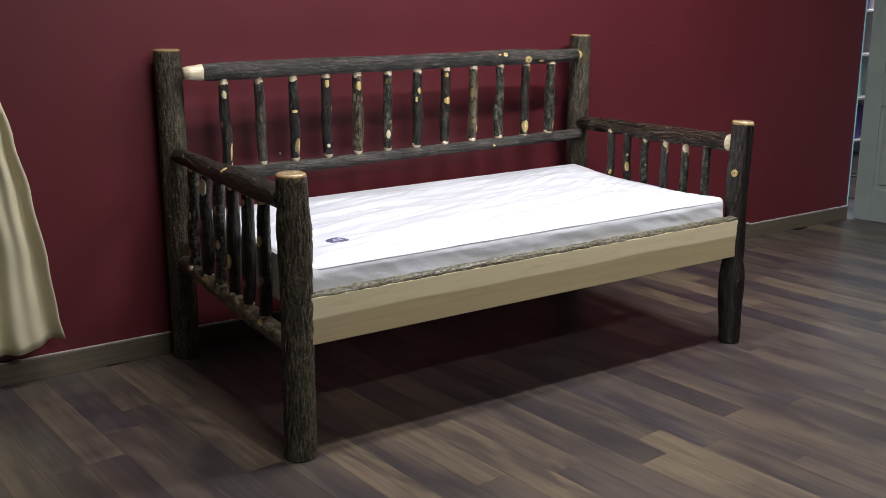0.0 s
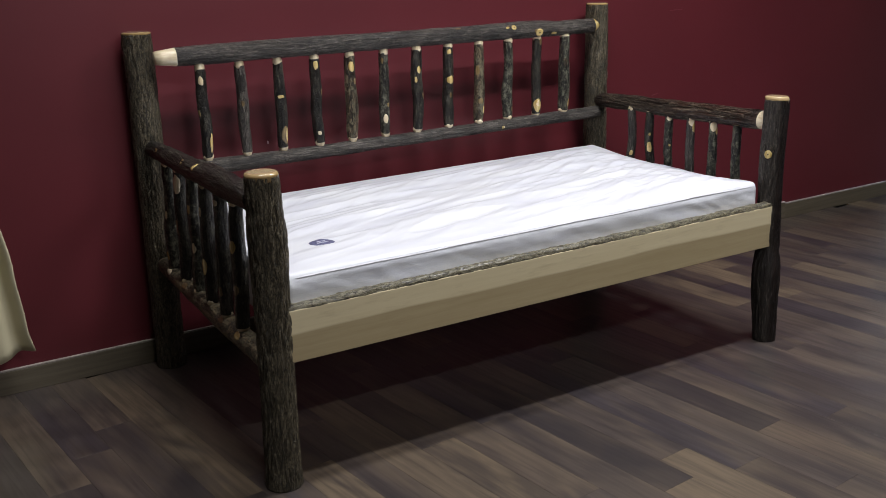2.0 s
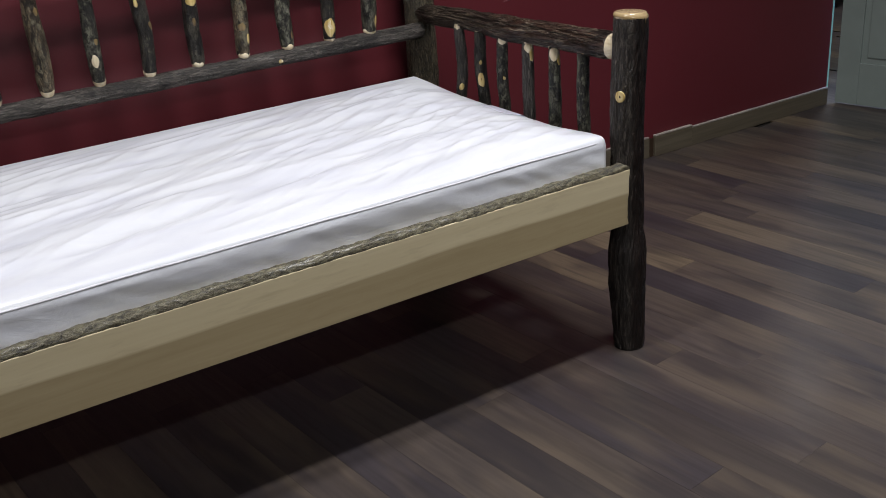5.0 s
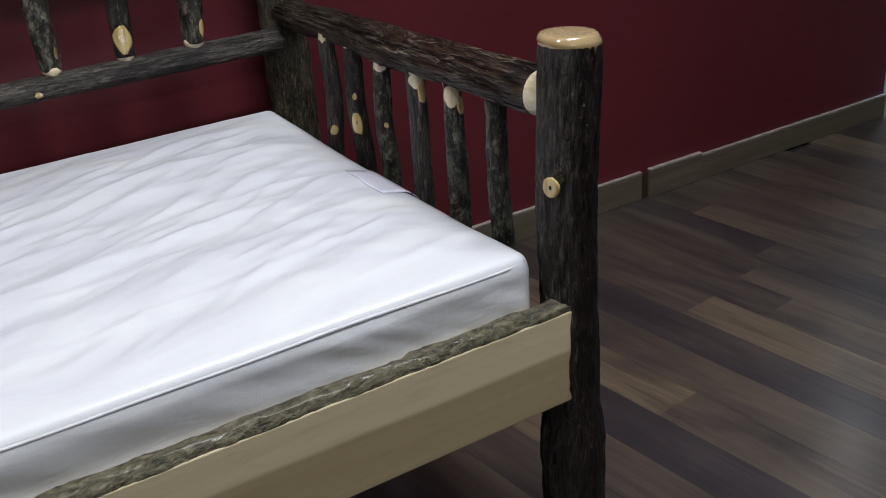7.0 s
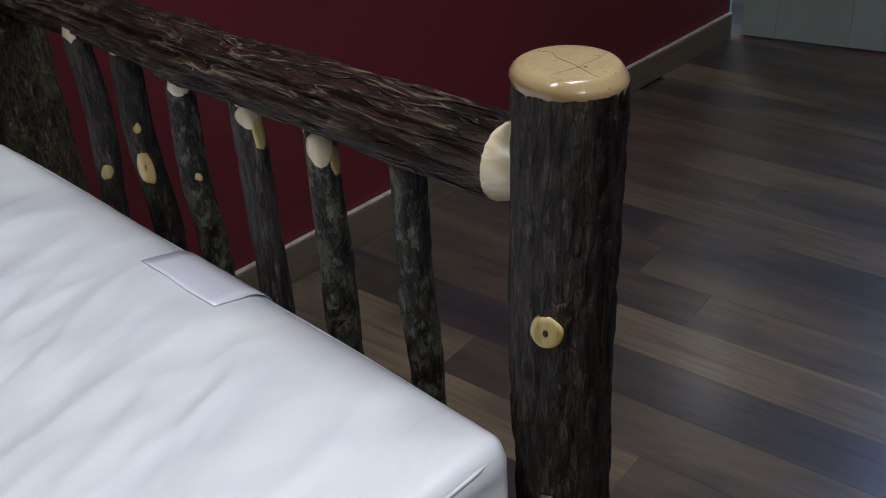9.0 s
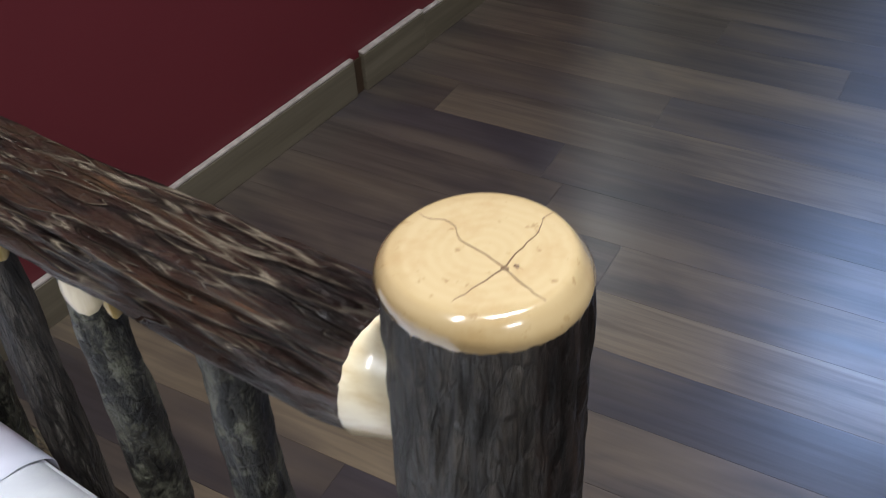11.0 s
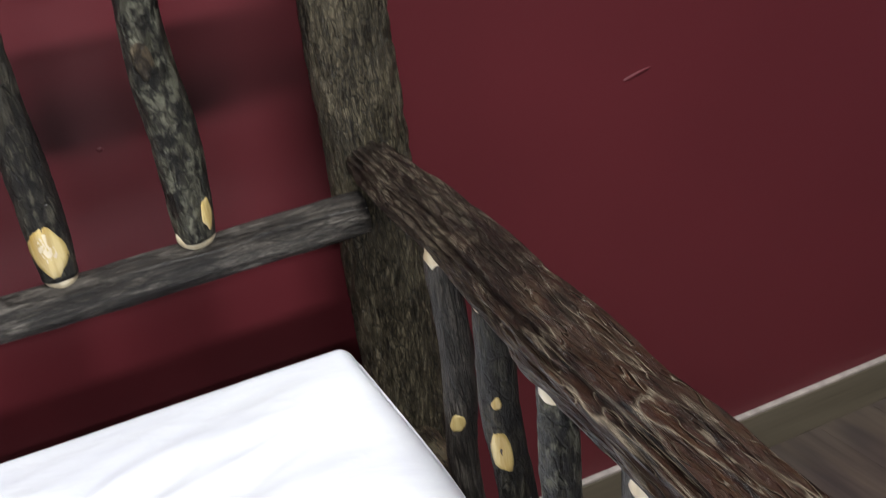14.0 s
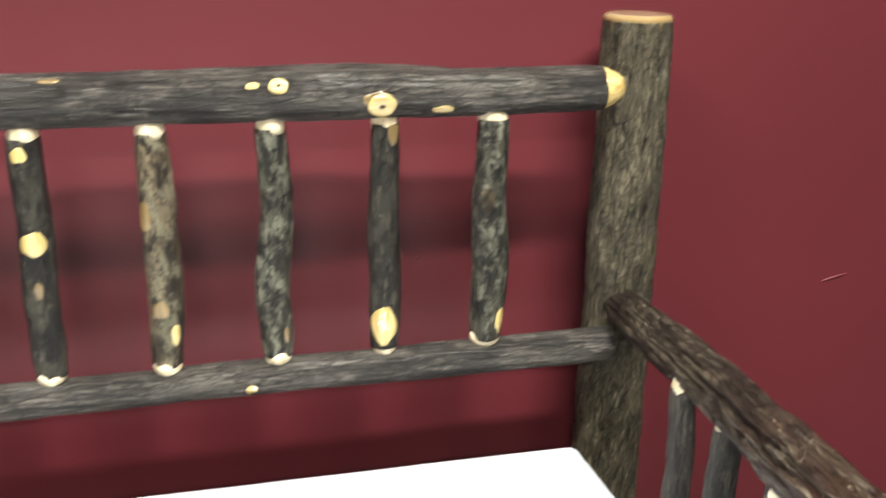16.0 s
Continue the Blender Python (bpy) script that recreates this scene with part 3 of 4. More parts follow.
# back spindles: bark, radius, bend at a third and two thirds, patches (height along, facing, length, width, wood)
P, Q, I = PEELED, PEELED_PALE, INNER_BARK
BACK = [
    (BARK_DARK, 0.022, 0.004, -0.003, ((0.29, FL, 0.040, 0.026, Q), (0.055, (0.5, -0.85, 0), 0.085, 0.020, P), (0.17, (-0.9, -0.4, 0), 0.03, 0.012, I))),
    (BARK_RAIL, 0.021, -0.002, 0.002, ((0.19, (-0.3, -0.9, 0), 0.03, 0.016, I),)),
    (BARK_DARK, 0.021, 0.003, 0.001, ((0.20, FL, 0.014, 0.034, P), (0.05, (0.45, -0.9, 0), 0.075, 0.024, P), (0.05, (0.1, -1, 0), 0.085, 0.030, I))),
    (BARK_DARK, 0.022, -0.003, 0.003, ((0.31, (-0.2, -1, 0), 0.045, 0.022, P), (0.04, FL, 0.02, 0.02, Q), (0.20, (0.6, -0.8, 0), 0.03, 0.012, I))),
    (BARK_BROWN, 0.022, 0.003, -0.002, ((0.29, (-0.1, -1, 0), 0.05, 0.026, P), (0.23, (0.5, -0.85, 0), 0.03, 0.016, I))),
    (BARK_MOTTLE, 0.021, -0.002, 0.002, ((0.065, FL, 0.045, 0.026, Q), (0.12, (0.4, -0.9, 0), 0.022, 0.014, I), (0.30, (-0.7, -0.7, 0), 0.03, 0.014, I))),
    (BARK_DARK, 0.022, 0.004, -0.004, ((0.25, (0.1, -1, 0), 0.04, 0.024, P), (0.21, (-0.5, -0.9, 0), 0.03, 0.014, P), (0.14, (0.7, -0.7, 0), 0.03, 0.016, I))),
    (BARK_DARK, 0.022, -0.003, 0.002, ((0.312, FL, 0.024, 0.022, P), (0.195, (-0.1, -1, 0), 0.040, 0.040, P), (0.13, (0.1, -1, 0), 0.03, 0.014, I))),
    (BARK_BROWN, 0.022, 0.003, 0.003, ((0.22, (-0.7, -0.7, 0), 0.05, 0.024, I), (0.05, (0.6, -0.8, 0), 0.040, 0.018, P), (0.09, FL, 0.03, 0.03, I))),
    (BARK_MOTTLE, 0.022, -0.004, 0.004, ((0.035, (0.6, -0.8, 0), 0.03, 0.012, I),)),
    (BARK_DARK, 0.021, 0.002, -0.001, ((0.040, (-0.15, -1, 0), 0.072, 0.046, P), (0.042, (-0.15, -1, 0), 0.050, 0.022, Q), (0.32, (0.5, -0.85, 0), 0.04, 0.018, I))),
    (BARK_MOTTLE, 0.0245, 0.002, -0.003, ((0.030, (0.65, -0.76, 0), 0.045, 0.020, P), (0.22, FL, 0.05, 0.024, BARK_BROWN))),
]
for i, (mat, r, b1, b2, patches) in enumerate(BACK):
    x = 0.192 + 0.1532 * i
    lean = (0.004, 0.006, 0.002, 0.006, -0.001, -0.003, -0.003, -0.003, -0.003, -0.003, -0.003, -0.003)[i]
    sp = Log("spindle", (x + lean, RAIL_Y + 0.008, 0.826), (x, RAIL_Y - 0.002, 1.158), [(0, r * 0.94), (0.12, r), (0.45, r * 1.04), (0.8, r * 0.97), (1, r * 0.92)], daybed, mat, 20 + i,
             [(0, (0, 0)), (0.33, (b1, -b1 * 0.5)), (0.66, (b2, b2 * 0.5)), (1, (0, 0))], 0.0016, 0.22, 36, 0.006, stretch=22)
    sp.tenon(True, 0.032, 0.012, Q, "peeled_end")
    sp.tenon(False, 0.022, 0.012, Q, "peeled_end")
    for s, facing, ln, w, wood in patches:
        sp.patch(s, facing, ln, w, wood)

# arms at both ends
arm_l = Log("arm_rail", (-0.004, 1.12, 0.878), (0.004, 0.045, 0.886), [(0, 0.028), (0.2, 0.034), (0.5, 0.037), (0.75, 0.042), (1, 0.038)], daybed, BARK_DARK, 40,
            [(0, (0, 0)), (0.35, (0.004, -0.004)), (0.7, (-0.003, 0.004)), (1, (0, 0))], 0.0028, 0.14, 40, 0.010)
arm_l.patch(0.16, (-0.8, 0, 0.5), 0.03, 0.02, I)
arm_l.patch(0.46, (-0.7, 0, 0.6), 0.025, 0.03, I)
arm_l.patch(0.60, (-0.7, 0, 0.6), 0.03, 0.04, P)
arm_l.tenon(False, 0.012, 0.02, I)
arm_r = Log("arm_rail", (2.098, 1.09, 0.848), (2.085, 0.076, 0.876), [(0, 0.028), (0.15, 0.033), (0.42, 0.034), (0.5, 0.038), (0.58, 0.035), (1, 0.036)], daybed, BARK_RED, 41,
            [(0, (0, 0)), (0.3, (0.003, 0.002)), (0.5, (0.0, -0.002)), (0.75, (-0.003, 0.002)), (1, (0, 0))], 0.0046, 0.08, 120, 0.0045, "reddish-brown arm rail with deeply furrowed bark", 8.0, 150)
arm_r.tenon(True, 0.036, 0.024, PEELED_PALE, label="pale carved tenon entering the post")
side_l = Log("side_rail", (-0.006, 1.12, 0.425), (0.0, 0.045, 0.388), [(0, 0.030), (0.5, 0.036), (1, 0.034)], daybed, BARK_BROWN, 42, [(0, (0, 0)), (0.5, (0.003, -0.004)), (1, (0, 0))], 0.002, 0.14, 36, 0.012)
for s, w in ((0.16, Q), (0.34, I), (0.72, I), (0.88, P)):
    side_l.patch(s, (-0.75, 0, 0.6), 0.05, 0.028, w)
side_r = Log("side_rail", (2.095, 1.10, 0.42), (2.078, 0.035, 0.39), [(0, 0.032), (1, 0.034)], daybed, BARK_BROWN, 43, furrow=0.002, lump=0.1)

ARM_L = [(0.937, BARK_MOTTLE, ((0.06, (-1, 0, 0), 0.03, 0.014, P), (0.22, (-0.9, -0.4, 0), 0.03, 0.012, Q))), (0.790, BARK_DARK, ((0.36, (-0.8, -0.5, 0), 0.06, 0.034, Q), (0.20, (-1, 0.2, 0), 0.05, 0.02, I))),
         (0.645, BARK_MOTTLE, ((0.30, (-0.9, -0.3, 0), 0.03, 0.016, P), (0.16, (-0.8, -0.5, 0), 0.035, 0.016, Q))), (0.505, BARK_DARK, ((0.13, (-0.9, -0.3, 0), 0.05, 0.024, P), (0.32, (-1, 0, 0), 0.03, 0.012, Q))),
         (0.362, BARK_DARK, ((0.38, (-0.9, -0.3, 0), 0.02, 0.016, Q), (0.08, (-0.9, -0.4, 0), 0.03, 0.014, I))), (0.212, BARK_DARK, ((0.27, (-0.9, -0.4, 0), 0.035, 0.024, P), (0.13, (-0.9, -0.4, 0), 0.03, 0.02, I)))]
ARM_R = [(0.832, BARK_RAIL, ((0.20, (-0.55, -0.83, 0), 0.030, 0.022, P),)), (0.711, BARK_DARK, ((0.245, (-0.6, -0.8, 0), 0.055, 0.026, P), (0.30, (-0.5, -0.8, 0), 0.018, 0.012, P), (0.245, (-0.6, -0.8, 0), 0.028, 0.008, PITH))),
         (0.592, BARK_MOTTLE, ((0.27, (-0.3, -0.95, 0), 0.012, 0.010, P), (0.388, (-0.5, -0.85, 0), 0.028, 0.034, Q))), (0.460, BARK_RAIL, ((0.362, (0.25, -0.95, 0), 0.060, 0.028, P), (0.385, (-0.5, -0.85, 0), 0.036, 0.034, Q))),
         (0.332, BARK_MOTTLE, ((0.383, (-0.55, -0.85, 0), 0.046, 0.040, Q), (0.365, (0.35, -0.9, 0), 0.040, 0.018, P))), (0.202, BARK_MOTTLE, ())]
for x, rows, top, low, seed in ((0.0, ARM_L, 0.846, 0.440, 50), (2.082, ARM_R, 0.842, 0.437, 60)):
    for i, (y, mat, patches) in enumerate(rows):
        r = 0.0180 if x else 0.0225
        b = ((-0.004, 0.005), (0.004, -0.004), (0.006, 0.002), (-0.003, -0.005), (0.003, 0.005), (0.002, -0.003))[i]
        sp = Log("spindle", (x - 0.004, y + (0.03 if x == 0 else -0.004), low), (x, y, top - (0.022 * max(0, y - 0.45) if x else 0)), [(0, r * 0.95), (0.4, r * 1.05), (0.8, r), (1, r * 0.93)], daybed, mat, seed + i,
                 [(0, (0, 0)), (0.35, b), (0.7, (-b[0] * 0.6, -b[1] * 0.6)), (1, (0, 0))], 0.0016, 0.20, 40, 0.006, stretch=22)
        sp.tenon(True, 0.020, 0.013, Q, "peeled_end")
        sp.tenon(False, 0.020, 0.013, Q, "peeled_end")
        for s, facing, ln, w, wood in patches:
            k = 1.0 if x else 1.35
            sp.patch(s, facing, ln * k, w * k, wood)

# long front board with its waney edge
bm = bmesh.new()
box(bm, 0.030, 2.056, -0.028, 0.008, 0.396, 0.559, 0.003)
front_board = part("front_board", bm, BOARD, daybed, "sawn board, pale sapwood over brown heartwood", Matrix(), smooth=False)
bm = bmesh.new()
rows = []
N = 260
for i in range(N + 1):
    x = 0.032 + 2.020 * i / N
    row = []
    for j in range(11):
        k = j / 10
        a = math.pi * (1.0 - 0.62 * k)
        y = -0.008 + 0.0195 * math.cos(a)
        z = 0.556 + 0.019 * math.sin(a) + 0.003 * noise.noise(Vector((x * 3, 0, 7)))
        d = 0.0034 * noise.noise(Vector((x * 28, k * 5, 1.5))) + 0.0026 * noise.noise(Vector((x * 70, k * 9, 4.0)))
        d *= min(1, k * 5)
        row.append(bm.verts.new((x, y + d * math.cos(a), z + d * math.sin(a))))
    row.append(bm.verts.new((x, 0.001, 0.557)))
    row.append(bm.verts.new((x, -0.020, 0.553)))
    rows.append(row)
for a, b in zip(rows, rows[1:]):
    n = len(a)
    for j in range(n):
        bm.faces.new((a[j], a[(j + 1) % n], b[(j + 1) % n], b[j]))
bm.faces.new(rows[0])
bm.faces.new(list(reversed(rows[-1])))
part("waney_edge", bm, WANEY, front_board, "rough bark edge along the board's top", Matrix())

# ---- mattress ----
MX0, MX1, MY0, MY1, MZ0, MZ1 = 0.058, 2.012, 0.016, 1.022, 0.461, 0.652


def mattress_height(x, y):
    """Crown of the top with the long slanting folds of the loose wrap."""
    u, v = (x - MX0) / (MX1 - MX0), (y - MY0) / (MY1 - MY0)
    e = max(0.0, min(1.0, min(u, 1 - u, v * 0.6, (1 - v) * 0.6) * 9))
    q = Vector((x * 1.1 + y * 1.6, (y - x * 0.25) * 8.0, 3.3))
    w = noise.noise(q) * 0.0085 + (0.5 - abs(noise.noise(q * 1.9))) * 0.0075
    near = max(0.0, 1 - (MX1 - x) / 0.9)
    q2 = Vector((x * 3.4 + y * 2, (y - x * 0.55) * 13.0, 9.1))
    w += (0.35 + 0.65 * near) * ((0.4 - abs(noise.noise(q2))) * 0.0100 + (0.3 - abs(noise.noise(q2 * 2.3))) * 0.0032)
    q3 = Vector((x * 9.0 - y * 5, (y + x * 0.4) * 17.0, 5.7))
    w += near * near * (0.3 - abs(noise.noise(q3))) * 0.0045
    return 0.009 * e + 1.45 * w * e


def settled(p):
    """The end by the far arm slumps: its top edge droops and its side bulges out."""
    smooth = lambda k: max(0.0, min(1.0, k)) ** 2 * (3 - 2 * max(0.0, min(1.0, k)))
    f = smooth((p[1] - 0.03) / 0.25) * smooth((1.04 - p[1]) / 0.30)
    e = max(0.0, min(1.1, (p[0] - MX1 + 0.13) / 0.13))
    up = max(0.0, min(1.0, (p[2] - MZ0) / (MZ1 - MZ0)))
    return Vector((p[0] + 0.026 * f * e ** 3 * min(1.0, up * 4), p[1], p[2] - 0.030 * f * e * e * up + 0.003 * up * smooth((p[1] - 0.55) / 0.4)))


def rounded_box_mesh(nx, ny, nz, rad):
    bm = bmesh.new()
    dims = ((MX0, MX1, nx), (MY0, MY1, ny), (MZ0, MZ1, nz))

    def put(p):
        c = [max(lo + rad, min(hi - rad, q)) for q, (lo, hi, _) in zip(p, dims)]
        d = Vector(p) - Vector(c)
        if d.length > 1e-9:
            d = d.normalized() * rad
        return Vector(c) + d
    for axis in range(3):
        a, b = [k for k in range(3) if k != axis]
        for end in (0, 1):
            grid = []
            for i in range(dims[a][2] + 1):
                col = []
                for j in range(dims[b][2] + 1):
                    p = [0, 0, 0]
                    p[axis] = dims[axis][end]
                    p[a] = dims[a][0] + (dims[a][1] - dims[a][0]) * i / dims[a][2]
                    p[b] = dims[b][0] + (dims[b][1] - dims[b][0]) * j / dims[b][2]
                    col.append(bm.verts.new(put(p)))
                grid.append(col)
            for i in range(len(grid) - 1):
                for j in range(len(grid[0]) - 1):
                    bm.faces.new((grid[i][j], grid[i + 1][j], grid[i + 1][j + 1], grid[i][j + 1]))
    bmesh.ops.remove_doubles(bm, verts=bm.verts, dist=0.0002)
    for v in bm.verts:
        if v.co.z > MZ1 - 0.02:
            v.co.z += mattress_height(v.co.x, v.co.y)
        side = noise.noise(Vector((v.co.x * 6 + v.co.z * 9, v.co.y * 6, v.co.z * 22))) * 0.0035 + (0.25 - abs(noise.noise(Vector((v.co.x * 13 + v.co.z * 26, v.co.y * 13, v.co.z * 9))))) * 0.0030
        if v.co.z < MZ1 - 0.022 and v.co.z > MZ0 + 0.01:
            if v.co.y < MY0 + 0.02:
                v.co.y += side - 0.003
            if v.co.x > MX1 - 0.02:
                v.co.x += side
        v.co = settled(v.co)
    return bm


mattress = part("mattress", rounded_box_mesh(330, 190, 22, 0.020), TICKING, None)
tagged(mattress, "white twin mattress in clear plastic wrap on the daybed", "mattress")

loop = []
R = 0.045
for cx, cy, t0 in ((MX1 - R, MY0 + R, -90), (MX1 - R, MY1 - R, 0), (MX0 + R, MY1 - R, 90), (MX0 + R, MY0 + R, 180)):
    for k in range(7):
        t = radians(t0 + 15 * k)
        loop.append((cx + (R - 0.003) * math.cos(t), cy + (R - 0.003) * math.sin(t)))
path = []
for (x0, y0), (x1, y1) in zip(loop, loop[1:] + loop[:1]):
    n = max(1, int(math.hypot(x1 - x0, y1 - y0) / 0.03))
    path += [(x0 + (x1 - x0) * k / n, y0 + (y1 - y0) * k / n) for k in range(n)]
rings = []
for k, (x, y) in enumerate(path):
    (xa, ya), (xb, yb) = path[k - 1], path[(k + 1) % len(path)]
    t = Vector((xb - xa, yb - ya, 0)).normalized()
    s = Vector((t.y, -t.x, 0))
    c = Vector((x, y, MZ1 - 0.013 + 0.003 * noise.noise(Vector((x * 5, y * 5, 2)))))
    c = settled(c)
    rings.append([c + (s * math.cos(a) + Vector((0, 0, 1)) * math.sin(a)) * 0.0030 for a in (2 * math.pi * i / 8 for i in range(8))])
rings.append(rings[0])
part("piping", ring_mesh(rings, False, False), PIPING, mattress, "thin grey corded edge")

rings = []
for k, h in ((1.0, -0.006), (1.0, 0.0008), (0.9, 0.0016), (0.2, 0.0018)):
    ring = []
    for i in range(28):
        t = 2 * math.pi * i / 28
        x, y = 0.281 + math.cos(t + 0.3) * 0.040 * k, 0.240 + math.sin(t) * 0.030 * k
        ring.append(Vector((x, y, MZ1 + mattress_height(x, y) + h)))
    rings.append(ring)
tag = part("maker_label", ring_mesh(rings), TAG, mattress, "dark blue oval label")
for dy, w in ((0.008, 0.030), (-0.006, 0.040)):
    bm = bmesh.new()
    z = MZ1 + mattress_height(0.281, 0.240) + 0.0032
    box(bm, 0.281 - w / 2, 0.281 + w / 2, 0.240 + dy - 0.002, 0.240 + dy + 0.002, z - 0.004, z)
    part("printed_bar", bm, LILAC, tag, "", Matrix(), smooth=False)

# a loose fold of the wrap, doubled over the mattress edge
bm = bmesh.new()
grid = []
for i in range(15):
    k = i / 14
    row = []
    for j in range(9):
        y = 0.405 + 0.150 * j / 8 + 0.010 * k + 0.012 * k * math.sin(j * 1.1) * (1 - j / 8)
        d = 0.085 * k
        run = MX1 - 0.020 - 1.958
        if d < run:
            p = Vector((1.958 + d, y, MZ1 + mattress_height(1.958 + d, y) + 0.0007))
        else:
            a = min(math.pi / 2, (d - run) / 0.0225)
            extra = max(0, d - run - 0.0353)
            p = Vector((MX1 - 0.020 + 0.0228 * math.sin(a), y, MZ1 - 0.020 + 0.0228 * math.cos(a) - extra))
        row.append(bm.verts.new(settled(p) + Vector((0.0006, 0, 0.0010))))
    grid.append(row)
for a, b in zip(grid, grid[1:]):
    for j in range(8):
        bm.faces.new((a[j], a[j + 1], b[j + 1], b[j]))
flap = part("wrap_fold", bm, LILAC, mattress, "doubled lilac-tinted fold of plastic wrap", Matrix())
mod = flap.modifiers.new("thickness", "SOLIDIFY")
mod.thickness = 0.0003

# ---- curtain ----
curtain = thing("curtain", (-0.9, 1.1, 0.15), "cream cotton curtain gathered by a dark tieback", "curtain")
EDGE = [(0.10, -0.508), (0.25, -0.528), (0.50, -0.544), (0.78, -0.578), (1.0, -0.618), (1.18, -0.655), (1.24, -0.662), (1.30, -0.655), (1.45, -0.640), (3.3, -0.58)]
FAR = [(0.10, -1.30), (0.78, -1.12), (1.24, -0.90), (1.45, -0.98), (3.3, -1.40)]
bm = bmesh.new()
U, V = 150, 90
grid = []
for j in range(V + 1):
    z0 = 0.138 + (3.29 - 0.138) * j / V
    row = []
    for i in range(U + 1):
        u = i / U
        x = lerp_table(EDGE, z0) * u + lerp_table(FAR, z0) * (1 - u)
        width = lerp_table(EDGE, z0) - lerp_table(FAR, z0)
        amp = 0.020 * min(1, width / 0.6)
        ph = u * 2 * math.pi * 4.6 + 0.9 * noise.noise(Vector((u * 3, z0 * 0.8, 1)))
        y = 1.125 + amp * math.sin(ph) + 0.010 * math.sin(ph * 1.9 + z0 * 2) + 0.006 * noise.noise(Vector((u * 9, z0 * 4, 5)))
        z = z0
        if j < 12:
            z += (1 - j / 12) * (0.055 * max(0, (u - 0.62) / 0.38) ** 1.5 + 0.004 * math.sin(ph))
        row.append(bm.verts.new((x, y, z)))
    grid.append(row)
for a, b in zip(grid, grid[1:]):
    for i in range(U):
        bm.faces.new((a[i], a[i + 1], b[i + 1], b[i]))
panel = part("panel", bm, CURTAIN, curtain, "", Matrix())
mod = panel.modifiers.new("thickness", "SOLIDIFY")
mod.thickness = 0.003
rings = []
for h, g in ((-0.026, 0.0), (-0.020, 0.008), (0.020, 0.008), (0.026, 0.0)):
    rings.append([Vector((-0.78 + (0.125 + g) * math.cos(t), 1.125 + (0.040 + g) * math.sin(t), 1.232 + h + 0.02 * math.cos(t))) for t in (2 * math.pi * i / 32 for i in range(32))])
part("tieback", ring_mesh(rings, False, False), TIE, curtain, "dark cloth tieback", Matrix())

# ---- doorway and back room ----
door = thing("door_1", (4.53, 1.19, 0), "grey-green six-panel door standing open", "door", kind="structure")
WORLD[door.name] = pose(4.560, 1.185, 0, 0, 0, -76)
door.matrix_basis = WORLD[door.name]


def door_bm(x0, x1, y0, y1, z0, z1, bevel=0.002):
    return box(bmesh.new(), x0, x1, y0, y1, z0, z1, bevel)


DW, DH = 0.80, 2.03
part("core", door_bm(0.002, DW - 0.002, -0.008, 0.008, 0.014, DH - 0.002), DOOR, door, smooth=False)
for x0, x1 in ((0, 0.11), (0.345, 0.455), (DW - 0.11, DW)):
    part("stile", door_bm(x0, x1, -0.0175, 0.0175, 0.012, DH), DOOR, door, smooth=False)
LEVELS = [(0.012, 0.22), (0.76, 0.90), (1.55, 1.65), (1.91, DH)]
for z0, z1 in LEVELS:
    for x0, x1 in ((0.11, 0.345), (0.455, DW - 0.11)):
        part("cross_rail", door_bm(x0, x1, -0.0172, 0.0172, z0, z1), DOOR, door, smooth=False)
for (a, b), (c, d) in zip(LEVELS, LEVELS[1:]):
    for x0, x1 in ((0.11, 0.345), (0.455, DW - 0.11)):
        part("raised_panel", door_bm(x0 + 0.028, x1 - 0.028, -0.0145, 0.0145, b + 0.028, c - 0.028, 0.006), DOOR, door, smooth=False)
jamb = thing("door_jamb", (4.9, NORTH, 0), "mint green painted door lining", "door frame", kind="structure")
slab("lining", 4.5205, 4.535, NORTH + 0.001, NORTH + 0.16, 0, 2.078, MINT, jamb, 0.002)
slab("lining", 5.385, 5.3995, NORTH + 0.001, NORTH + 0.16, 0, 2.078, MINT, jamb, 0.002)
slab("lining", 4.5355, 5.3845, NORTH + 0.001, NORTH + 0.16, 2.06, 2.078, MINT, jamb, 0.002)

shelf = thing("shelving_unit", (6.0, 2.9, 0), "white store shelving unit stocked with boxes", "shelf")
WHITE = plain("white_laminate", (0.75, 0.76, 0.78), 0.4)
for x in (5.3, 6.9):
    slab("side", x, x + 0.02, 2.75, 3.1, 0, 1.9, WHITE, shelf, 0.002)
for z in (0.12, 0.5, 0.88, 1.26, 1.64):
    slab("shelf_board", 5.3205, 6.8995, 2.75, 3.1, z, z + 0.02, WHITE, shelf, 0.002)
rng = random.Random(5)
TINTS = [plain("box_%s" % n, c, 0.5) for n, c in (("ochre", (0.55, 0.4, 0.06)), ("violet", (0.12, 0.1, 0.3)), ("black", (0.02, 0.02, 0.02)), ("white", (0.8, 0.8, 0.8)), ("pink", (0.6, 0.25, 0.3)), ("mint", (0.3, 0.6, 0.5)))]
NAMES = ("ochre", "violet", "black", "white", "pink", "mint")
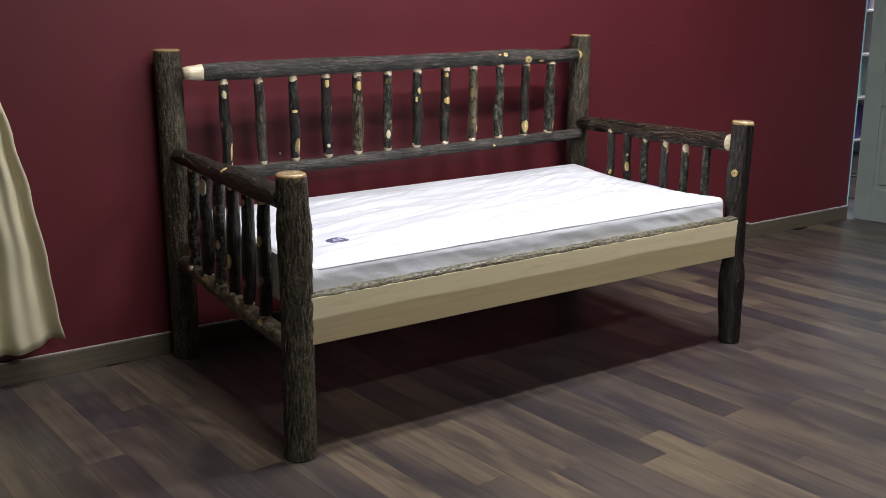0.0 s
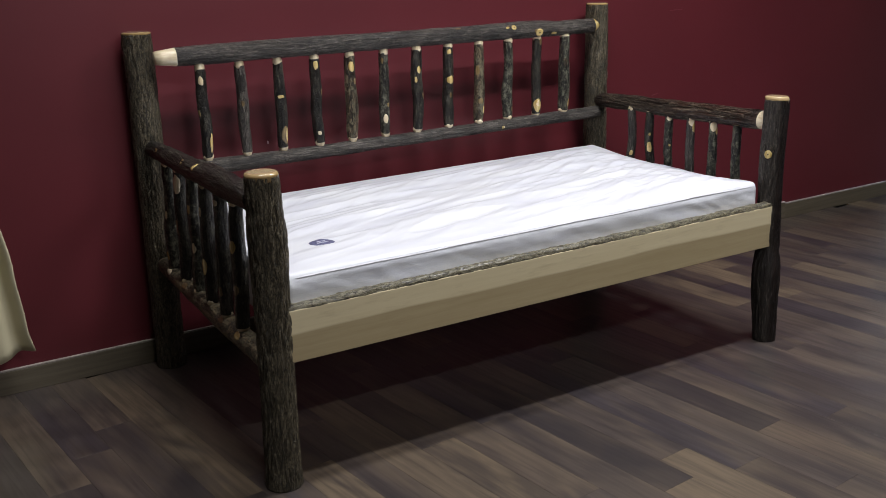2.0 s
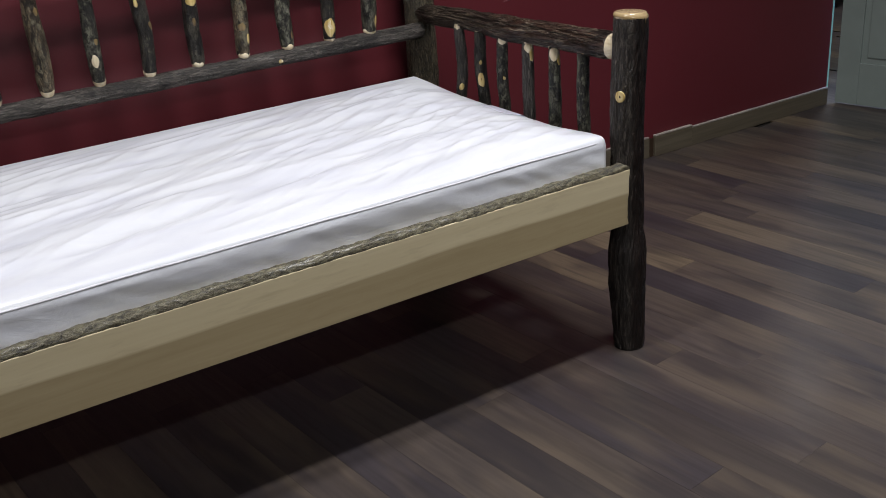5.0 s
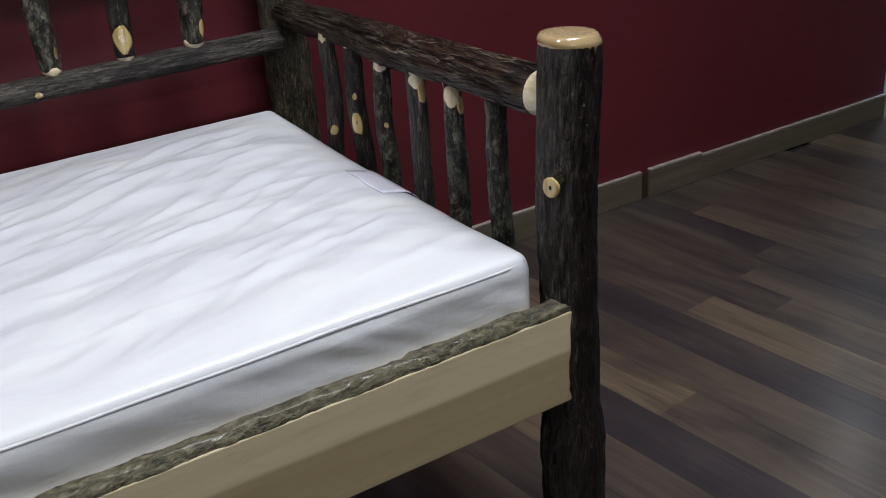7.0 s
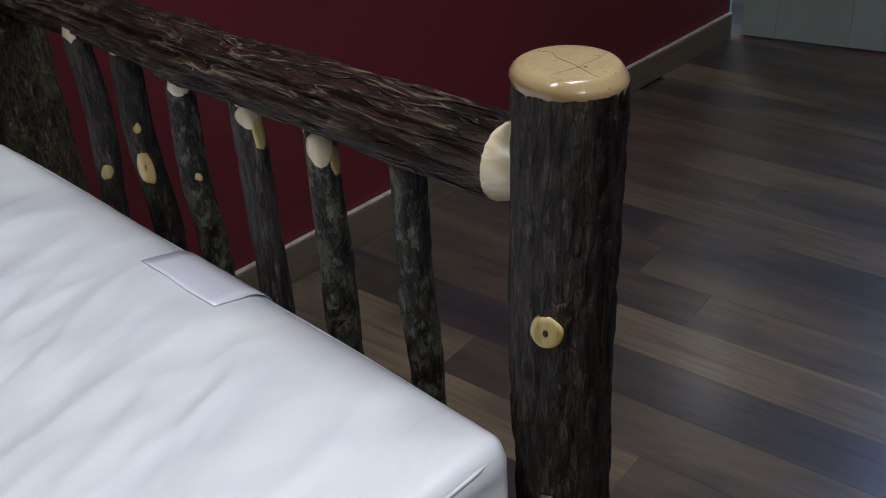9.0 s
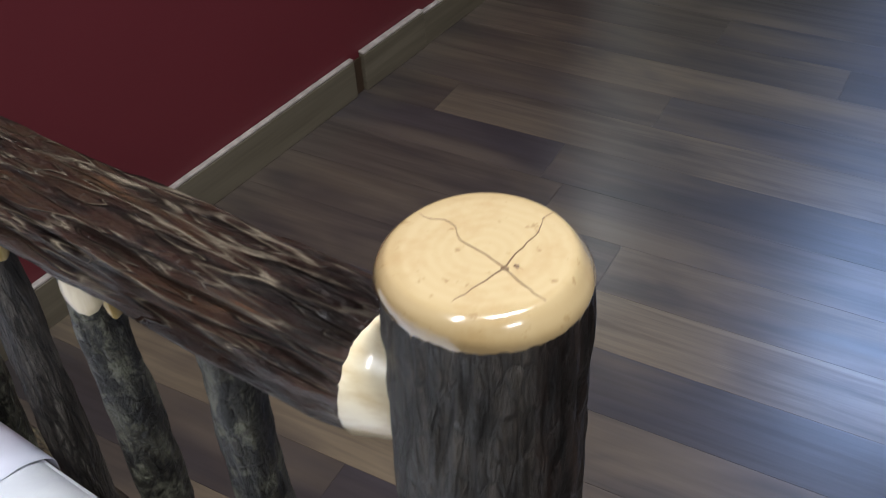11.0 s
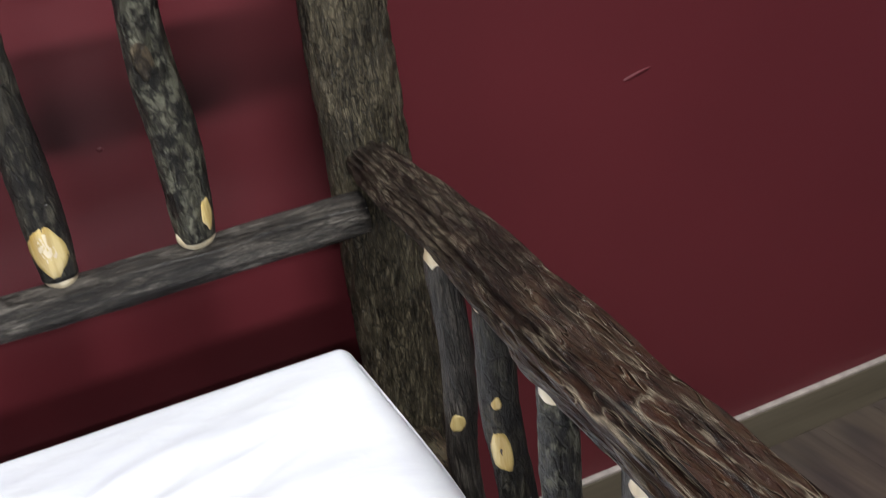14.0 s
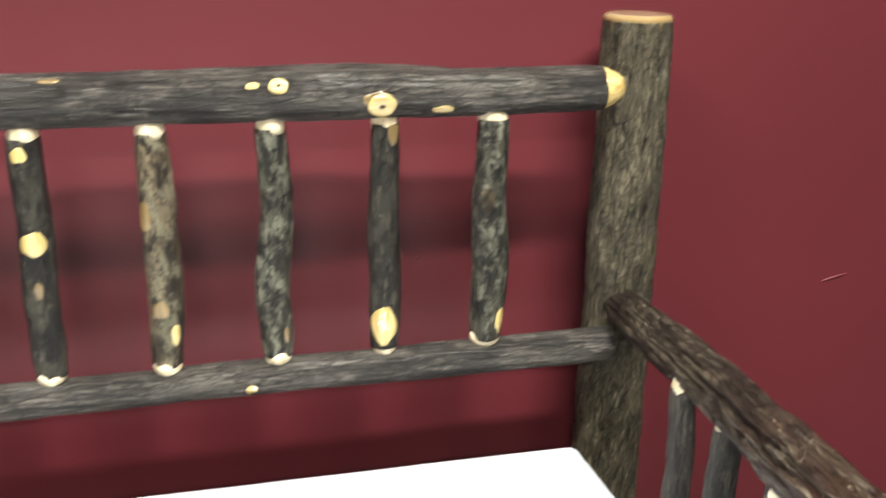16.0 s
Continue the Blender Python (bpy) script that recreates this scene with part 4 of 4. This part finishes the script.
for z in (0.14, 0.52, 0.90, 1.28, 1.66):
    x = 5.36
    while x < 6.75:
        w, h = rng.uniform(0.08, 0.2), rng.uniform(0.14, 0.3)
        if x + w > 6.88:
            break
        k = rng.randrange(6)
        b = slab("carton", x, x + w, 2.79, 3.02, z, z + h, TINTS[k], None, 0.004)
        tagged(b, NAMES[k] + " cardboard carton on the white shelf", "carton", "cartons on the shelf")
        x += w + rng.uniform(0.01, 0.06)

# ---- floor ----
SKEW = radians(6.5)
PW, PL = 0.130, 1.22
TURN = Matrix.Rotation(SKEW, 4, "Z")
floor = thing("floor", (0, 0, 0), "dark brown-grey oak laminate planks with satin gloss", "floor", kind="structure")
slab("screed", WEST - 0.1, EAST + 0.1, SOUTH - 0.1, 4.7, -0.05, -0.0085, SUBFLOOR, floor)
bm = box(bmesh.new(), -PW / 2 + 0.0002, PW / 2 - 0.0002, -PL / 2 + 0.0002, PL / 2 - 0.0002, -0.008, 0.0)
for f in bm.faces:
    f.smooth = False
top_edges = [e for e in bm.edges if all(v.co.z > -0.001 for v in e.verts)]
bmesh.ops.bevel(bm, geom=top_edges, offset=0.0002, segments=1, affect="EDGES")
PLANK = to_mesh("plank", bm, FLOOR, False)
rng = random.Random(11)
spare = bmesh.new()
count = 0
x = -5.4 + PW / 2
while x < EAST + 1.0:
    y = NORTH + 1.0 - rng.uniform(0, 1.0) * PL
    while y > SOUTH - 1.5:
        at = TURN @ Vector((x, y, 0))
        inside = WEST - 0.6 < at.x < EAST + 0.6 and SOUTH - 0.6 < at.y < NORTH + 0.55
        near = -1.9 < at.x < 4.5 and -1.7 < at.y
        if inside and near and count < 300:
            ob = new("plank", PLANK)
            place(ob, Matrix.Translation(at) @ TURN, floor)
            count += 1
        elif inside:
            made = bmesh.ops.create_cube(spare, size=1.0)["verts"]
            m = Matrix.Translation(at - Vector((0, 0, 0.0042))) @ TURN @ Matrix.Diagonal((PW - 0.0005, PL - 0.0005, 0.008, 1))
            bmesh.ops.transform(spare, matrix=m, verts=made)
        y -= PL
    x += PW
tagged(part("far_planks", spare, FLOOR_FAR, floor, "", Matrix(), smooth=False), kind="stuff")
slab("back_room_floor", 3.6, EAST, NORTH, 4.6, -0.0083, -0.006, FLOOR, floor)
